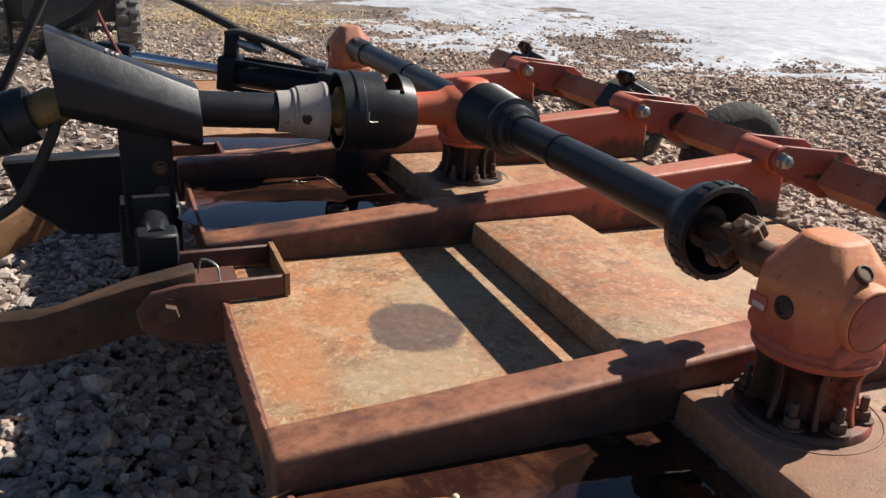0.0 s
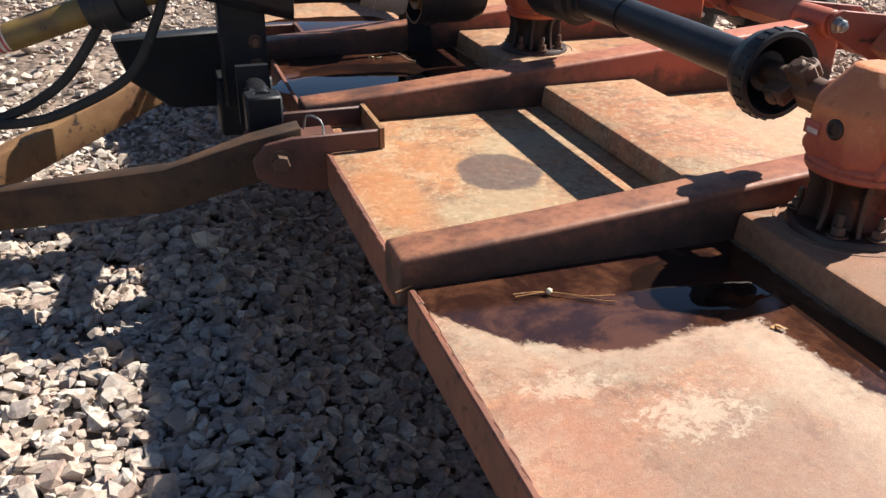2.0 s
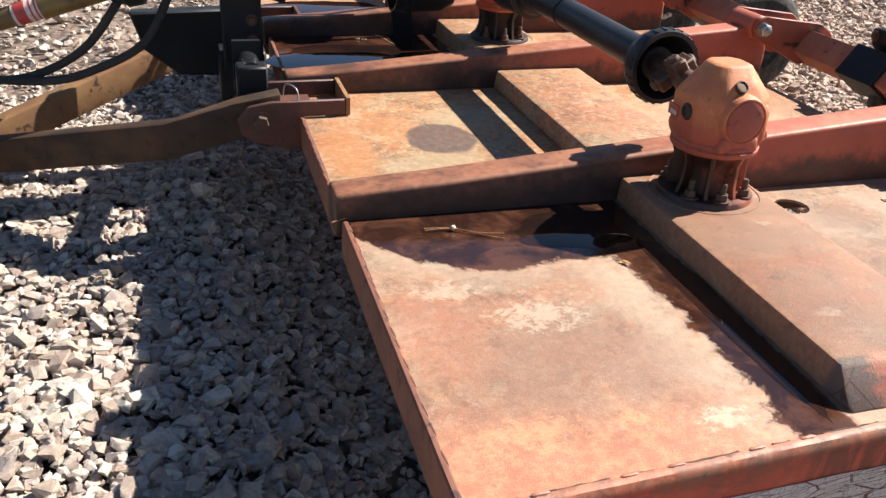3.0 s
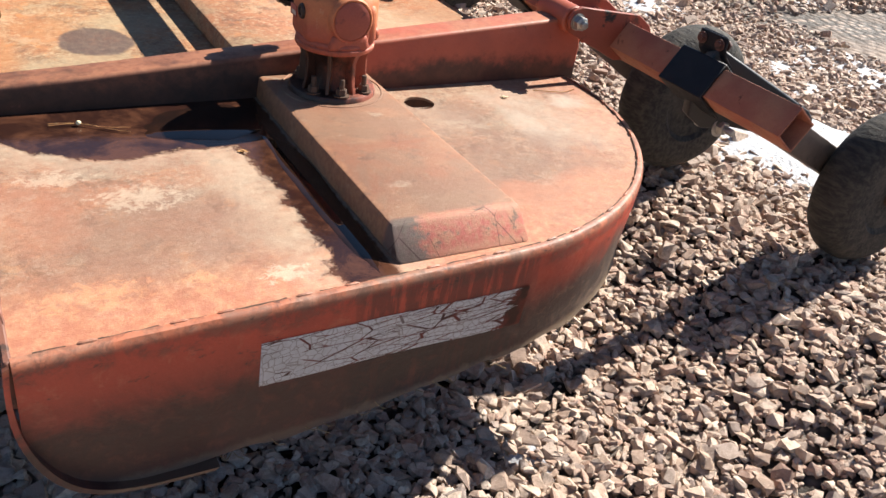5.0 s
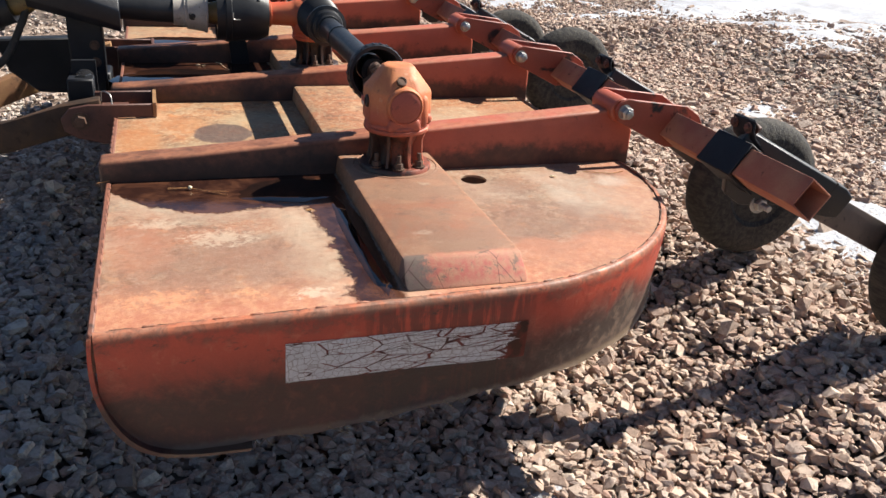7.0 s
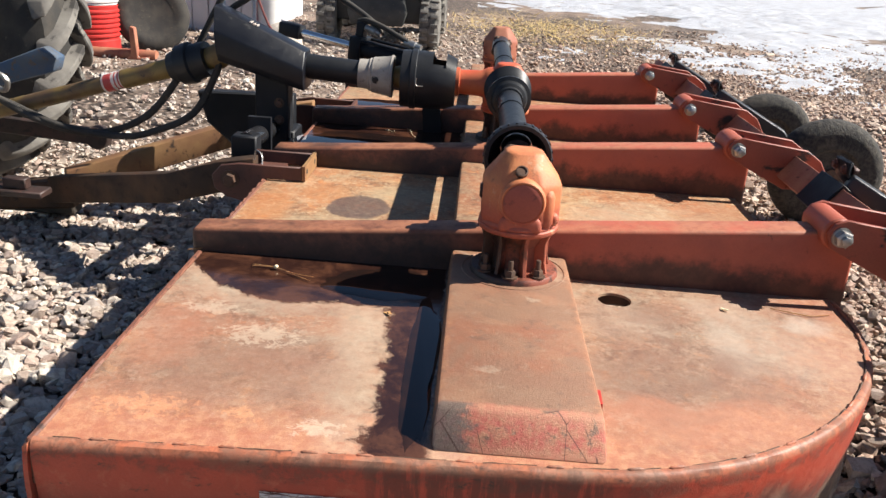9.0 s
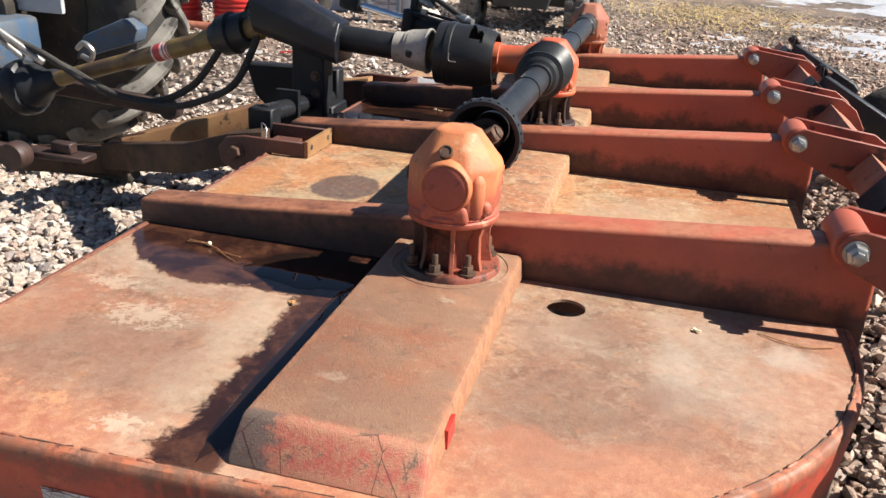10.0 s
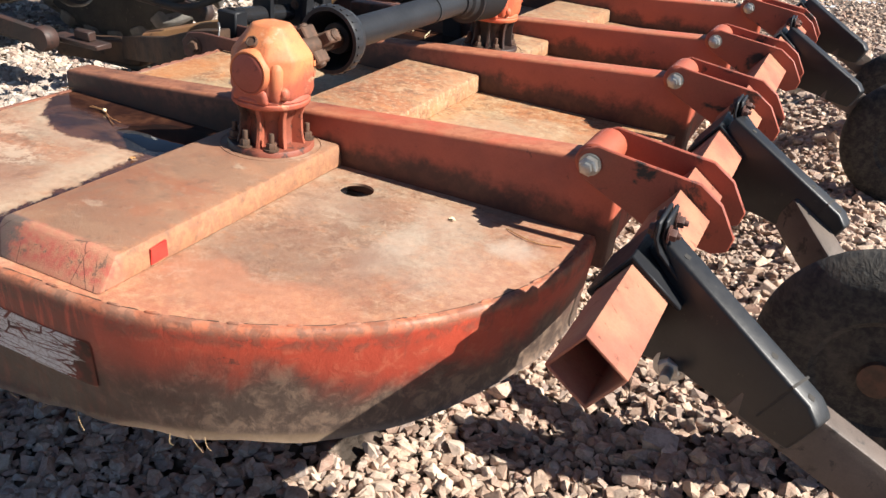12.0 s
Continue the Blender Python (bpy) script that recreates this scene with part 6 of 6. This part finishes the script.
lathe(bm, B - W * 0.02, B + W * 0.2, [(0, 0.03), (0.08, 0.045), (0.12, 0.03), (0.2, 0.03)], 18)
ppart("joint", bm, YELLOW, pto)

hoses = thing("hydraulic_hoses", (-0.575, 1.84, 0.578), "pair of black rubber hydraulic hoses hanging under the shaft", "hose")
for pts in ([(-0.385, 1.80, 0.86), (-0.42, 1.80, 0.80), (-0.522, 1.80, 0.675), (-0.66, 1.80, 0.603), (-0.798, 1.80, 0.592), (-0.956, 1.80, 0.634), (-1.15, 1.82, 0.72), (-1.5, 1.9, 0.80)], [(-0.26, 1.78, 0.88), (-0.281, 1.78, 0.822), (-0.358, 1.78, 0.693), (-0.491, 1.78, 0.622), (-0.627, 1.78, 0.590), (-0.852, 1.79, 0.612), (-1.1, 1.85, 0.68), (-1.5, 1.95, 0.75)]):
    bm = hose(fresh(), pts, 0.0125, 10)
    bmesh.ops.translate(bm, vec=(0.6, -1.8, -0.6), verts=bm.verts)
    part("hose", bm, RUBBER, hoses)
upper = thing("lift_hose", (-0.47, 1.81, 0.985), "black hose rising over the hood", "hose")
for pts in ([(-0.30, 1.92, 0.98), (-0.25, 1.92, 1.04), (-0.175, 1.9, 1.09), (-0.05, 1.9, 1.2), (0.05, 1.95, 1.4)], [(-0.44, 1.95, 0.78), (-0.39, 1.95, 0.89), (-0.334, 1.95, 0.995), (-0.275, 1.95, 1.106), (-0.17, 1.95, 1.3), (-0.10, 1.95, 1.45)]):
    bm = hose(fresh(), pts, 0.011, 10)
    bmesh.ops.translate(bm, vec=(0.5, -1.8, -1.0), verts=bm.verts)
    part("hose", bm, RUBBER, upper)

CABLE = worn("dull_red_cable", (0.22, 0.045, 0.035), (0.16, 0.04, 0.03), (0.08, 0.04, 0.03), 0.5, 0.0, 30.0, 0.6, 90.0, 0.0002)
cable = part("red_cable", hose(fresh(), [(-0.05, 1.95, 0.86), (-0.06, 1.95, 0.93), (-0.10, 1.95, 0.982), (-0.148, 1.95, 1.109), (-0.20, 1.95, 1.3), (-0.25, 1.95, 1.5)], 0.004, 8), CABLE)
tagged(cable, "thin red cable rising behind the hood", "cable")

# ---- yard behind ----
RED_PLASTIC = worn("red_barrel_plastic", (0.55, 0.035, 0.03), (0.48, 0.04, 0.035), (0.35, 0.06, 0.05), 0.4, 0.0, 5.0, 0.7, 20.0, 0.0003)
WHITE_PLASTIC = worn("white_barrel_band", (0.70, 0.68, 0.66), (0.62, 0.60, 0.58), (0.4, 0.3, 0.25), 0.4, 0.0, 5.0, 0.66, 20.0, 0.0003)
WALL = worn("white_painted_sheet", (0.66, 0.66, 0.70), (0.60, 0.60, 0.64), (0.40, 0.36, 0.33), 0.5, 0.0, 2.0, 0.7, 9.0, 0.0004)
DARK = worn("dark_grey_plastic", (0.030, 0.033, 0.034), (0.045, 0.047, 0.047), (0.11, 0.095, 0.075), 0.55, 0.0, 6.0, 0.62, 20.0, 0.0005)


def barrel(x, y, label):
    b = thing("barrel", (x, y, 0), label, "barrel", "red barrels by the wall")
    r = 0.26
    prof = [(0, r - 0.02), (0.01, r), (0.14, r), (0.15, r - 0.012)]
    for k in range(6):
        prof += [(0.17 + 0.045 * k, r - 0.012), (0.18 + 0.045 * k, r + 0.004), (0.195 + 0.045 * k, r + 0.004), (0.205 + 0.045 * k, r - 0.012)]
    prof += [(0.46, r - 0.004), (0.47, r - 0.02)]
    part("lower_body", lathe(fresh(), (0, 0, 0), (0, 0, 1), prof, 40), RED_PLASTIC, b)
    prof = [(0, r - 0.022), (0.004, r - 0.008)]
    for k in range(3):
        prof += [(0.02 + 0.05 * k, r - 0.012), (0.03 + 0.05 * k, r + 0.003), (0.05 + 0.05 * k, r + 0.003), (0.06 + 0.05 * k, r - 0.012)]
    prof += [(0.20, r - 0.012), (0.205, r - 0.03)]
    part("white_band", lathe(fresh(), (0, 0, 0.47), (0, 0, 1), prof, 40), WHITE_PLASTIC, b, "ribbed white band")
    part("upper_body", lathe(fresh(), (0, 0, 0.675), (0, 0, 1), [(0, r - 0.02), (0.01, r), (0.2, r - 0.004), (0.23, r - 0.03), (0.23, 0.02)], 40), RED_PLASTIC, b)
    return b


barrel(-3.10, 7.12, "red plastic barrel with a ribbed white band")
barrel(-3.75, 7.0, "red plastic barrel with a ribbed white band")
old = thing("worn_tyre", (-2.62, 7.45, 0.36), "old worn tyre on a rusty rim leaning by the wall", "tyre")
part("tyre", lathe(fresh(), (0, -0.10, 0), (0, 0.10, 0), [(0.02, 0.20), (0.0, 0.24), (0.0, 0.31), (0.03, 0.35), (0.10, 0.36), (0.17, 0.35), (0.20, 0.31), (0.20, 0.24), (0.18, 0.20)], 40), RUBBER, old)
part("rim", lathe(fresh(), (0, -0.07, 0), (0, 0.1, 0), [(0, 0.21), (0.02, 0.19), (0.06, 0.17), (0.07, 0.05), (0.03, 0.04)], 30), RUST, old, "rusty red rim")
old.rotation_euler = (radians(-12), 0, radians(25))
pipe = thing("rusty_pipe", (-2.9, 6.75, 0.06), "rusty red steel pipe lying by the barrels", "pipe")
part("pipe_body", rod(fresh(), (-1.2, 0, 0), (0.55, 0.05, 0), 0.055, 20), RUST, pipe)
angle = thing("scrap_bracket", (-2.55, 6.75, 0), "rusty bent scrap bracket standing on the ground", "scrap metal")
bm = fresh()
prism(bm, [(-0.10, 0.0), (0.12, 0.0), (0.16, 0.06), (0.05, 0.05), (0.03, 0.32), (-0.02, 0.33), (-0.02, 0.08)], "y", -0.03, 0.03)
rounded(bm, 0.008, 1)
part("bracket_body", bm, RUST, angle)
for x, y, sx, sy, a, m, words in ((-2.30, 5.75, 0.22, 0.14, 0.4, WHITE_PLASTIC, "crumpled white plastic sheet on the gravel"), (-2.02, 5.9, 0.13, 0.035, 0.7, RED_PLASTIC, "strip of red plastic on the gravel")):
    bm = fresh()
    rows = [[bm.verts.new((sx * (i / 6 - 0.5), sy * (j / 6 - 0.5), 0.02 + 0.02 * noise.noise((i * 0.9, j * 0.9, x)))) for i in range(7)] for j in range(7)]
    for p, q in zip(rows, rows[1:]):
        for k in range(6):
            bm.faces.new((p[k], p[k + 1], q[k + 1], q[k]))
    bmesh.ops.solidify(bm, geom=bm.faces[:], thickness=0.004)
    ob = part("plastic_scrap", bm, m)
    ob.location, ob.rotation_euler = (x, y, hills(x, y) + 0.01), (0, 0, a)
    tagged(ob, words, "litter")

shed = thing("white_shed", (-3.4, 9.2, 0), "white sheet-clad shed with a red corner post", "shed")
for k in range(14):
    bm = fresh()
    box(bm, -1.4 + 0.2 * k + 0.006, -1.4 + 0.2 * (k + 1) - 0.006, -0.02, 0.02, 0.0, 3.0)
    rounded(bm, 0.012, 2)
    part("cladding_panel", bm, WALL, shed)
bm = fresh()
box(bm, -1.4, 1.4, 0.022, 2.6, 0.0, 2.98)
part("shed_body", bm, WALL, shed)
bm = fresh()
box(bm, 1.40, 1.48, -0.05, 0.03, 0.0, 3.0)
rounded(bm, 0.01, 1)
part("corner_post", bm, RED_PLASTIC, shed, "red painted corner post")
tank = thing("white_pipe", (-1.72, 8.6, 0), "dirty white plastic pipe standing upright", "pipe")
part("pipe_body", lathe(fresh(), (0, 0, 0), (0, 0, 1), [(0, 0.13), (0.02, 0.15), (0.10, 0.15), (0.11, 0.13), (1.6, 0.13)], 28), WHITE_PLASTIC, tank)
ladder = thing("ladder", (-2.0, 8.4, 0), "grey aluminium ladder leaning by the shed", "ladder")
for s in (-1, 1):
    bm = fresh()
    box(bm, s * 0.16 - 0.015, s * 0.16 + 0.015, -0.03, 0.03, 0, 2.4)
    part("rail", bm, STEEL, ladder)
for k in range(8):
    part("rung", rod(fresh(), (-0.15, 0, 0.25 + 0.28 * k), (0.15, 0, 0.25 + 0.28 * k), 0.014, 10), STEEL, ladder)
ladder.rotation_euler = (radians(-14), 0, radians(20))
sack = thing("white_sack", (-1.85, 9.3, 0), "crumpled white sack on the ground", "sack")
bm = fresh()
bmesh.ops.create_icosphere(bm, subdivisions=3, radius=0.17)
for v in bm.verts:
    v.co *= 1 + 0.35 * noise.noise(v.co * 4)
    v.co.z = max(-0.1, v.co.z) * 0.8 + 0.12
part("sack_body", bm, WHITE_PLASTIC, sack)
stone = thing("boulder", (-1.45, 8.3, 0), "grey boulder beside the pipe", "boulder")
bm = fresh()
bmesh.ops.create_icosphere(bm, subdivisions=3, radius=0.22)
for v in bm.verts:
    v.co *= 1 + 0.4 * noise.noise(v.co * 3 + Vector((3, 1, 2)))
    v.co.z = v.co.z * 0.8 + 0.10
part("boulder_body", bm, GRAVEL, stone)

# side-by-side buggy
buggy = thing("utility_buggy", (-0.53, 8.85, 0), "muddy dark grey utility buggy parked on the yard", "utility vehicle")
bm = fresh()
prism(bm, [(-0.52, 0.30), (-0.60, 0.62), (-0.55, 0.88), (-0.35, 1.02), (0.35, 1.02), (0.55, 0.88), (0.60, 0.62), (0.52, 0.30)], "y", 0.1, 2.2)
rounded(bm, 0.05, 2)
part("body", bm, DARK, buggy)
bm = fresh()
prism(bm, [(-0.30, 0.28), (-0.34, 0.42), (-0.30, 0.60), (0.30, 0.60), (0.34, 0.42), (0.30, 0.28)], "y", -0.06, 0.10)
rounded(bm, 0.02, 2)
part("bumper_plate", bm, DARK, buggy)
for zz in (0.66, 0.80):
    part("bumper_bar", hose(fresh(), [(-0.5, 0.05, zz - 0.08), (-0.36, -0.08, zz), (0.36, -0.08, zz), (0.5, 0.05, zz - 0.08)], 0.022, 8), BLACK, buggy)
bm = fresh()
for k in range(5):
    box(bm, -0.28, 0.28, 0.085, 0.10, 0.64 + 0.05 * k, 0.66 + 0.05 * k)
part("grille", bm, BLACK, buggy)
for s in (-1, 1):
    for yy in (0.28, 2.0):
        c = Vector((s * 0.60, yy, 0.31))
        tyre = part("wheel", lathe(fresh(), c - Vector((0.12, 0, 0)), c + Vector((0.12, 0, 0)), [(0.02, 0.15), (0.0, 0.19), (0.01, 0.27), (0.05, 0.305), (0.19, 0.305), (0.23, 0.27), (0.24, 0.19), (0.22, 0.15)], 36), DUSTY, buggy, "muddy knobbly tyre")
        part("rim", lathe(fresh(), c - Vector((0.10, 0, 0)), c + Vector((0.12, 0, 0)), [(0, 0.16), (0.03, 0.12), (0.1, 0.11), (0.17, 0.12), (0.20, 0.16)], 24), BLACK, tyre)
        kb = fresh()
        box(kb, -0.045, 0.045, -0.022, 0.022, 0.296, 0.322)
        rounded(kb, 0.004, 1)
        kme = mesh_of("knob", kb, DUSTY)
        for k in range(18):
            for e in (-1, 1):
                ob = part("knob", kme, DUSTY, tyre)
                ob.matrix_basis = Matrix.Translation(c + Vector((e * 0.06, 0, 0))) @ Matrix.Rotation(2 * math.pi * (k + 0.5 * (e > 0)) / 18, 4, "X")
    part("headlight", rounded(box(fresh(), s * 0.42 - 0.09, s * 0.42 + 0.09, 0.07, 0.11, 0.78, 0.86), 0.015, 2), PALE, buggy)
    part("suspension_arm", rod(fresh(), (s * 0.25, 0.25, 0.40), (s * 0.52, 0.28, 0.31), 0.022, 10), BLACK, buggy)

# far building and straw
hall = thing("far_building", (24, 56, 0), "long pale building beyond the snow", "building")
bm = fresh()
box(bm, -8, 30, 0, 12, 0, 4)
part("wall", bm, WALL, hall)
bm = fresh()
prism(bm, [(-0.6, 4.0), (6, 6.2), (12.6, 4.0)], "x", -8.5, 30.5)
part("roof", bm, DARK, hall)
for k in range(6):
    bm = fresh()
    box(bm, -4 + 5 * k, -2.4 + 5 * k, -0.04, 0.02, 1.2, 2.5)
    win = part("window", bm, DARK, hall)
random.seed(9)
bm = fresh()
for k in range(1500):
    x, y = random.gauss(1.7, 0.9), random.gauss(12.4, 1.1)
    a, l = random.uniform(0, 6.3), random.uniform(0.10, 0.3)
    p = Vector((x, y, hills(x, y) + random.uniform(0.0, 0.05)))
    d = Vector((math.cos(a), math.sin(a), random.uniform(-0.1, 0.35))) * l
    s = Vector((-math.sin(a), math.cos(a), 0)) * 0.006
    vs = [bm.verts.new(q) for q in (p - s, p + s, p + d + s * 0.4, p + d - s * 0.4)]
    bm.faces.new(vs)
STRAW = worn("straw", (0.62, 0.45, 0.18), (0.50, 0.36, 0.15), (0.35, 0.24, 0.1), 0.8, 0.0, 3.0, 0.6, 9.0, 0.0003)
tagged(part("straw", bm, STRAW), "loose yellow straw scattered on the ground", "straw", kind="stuff")
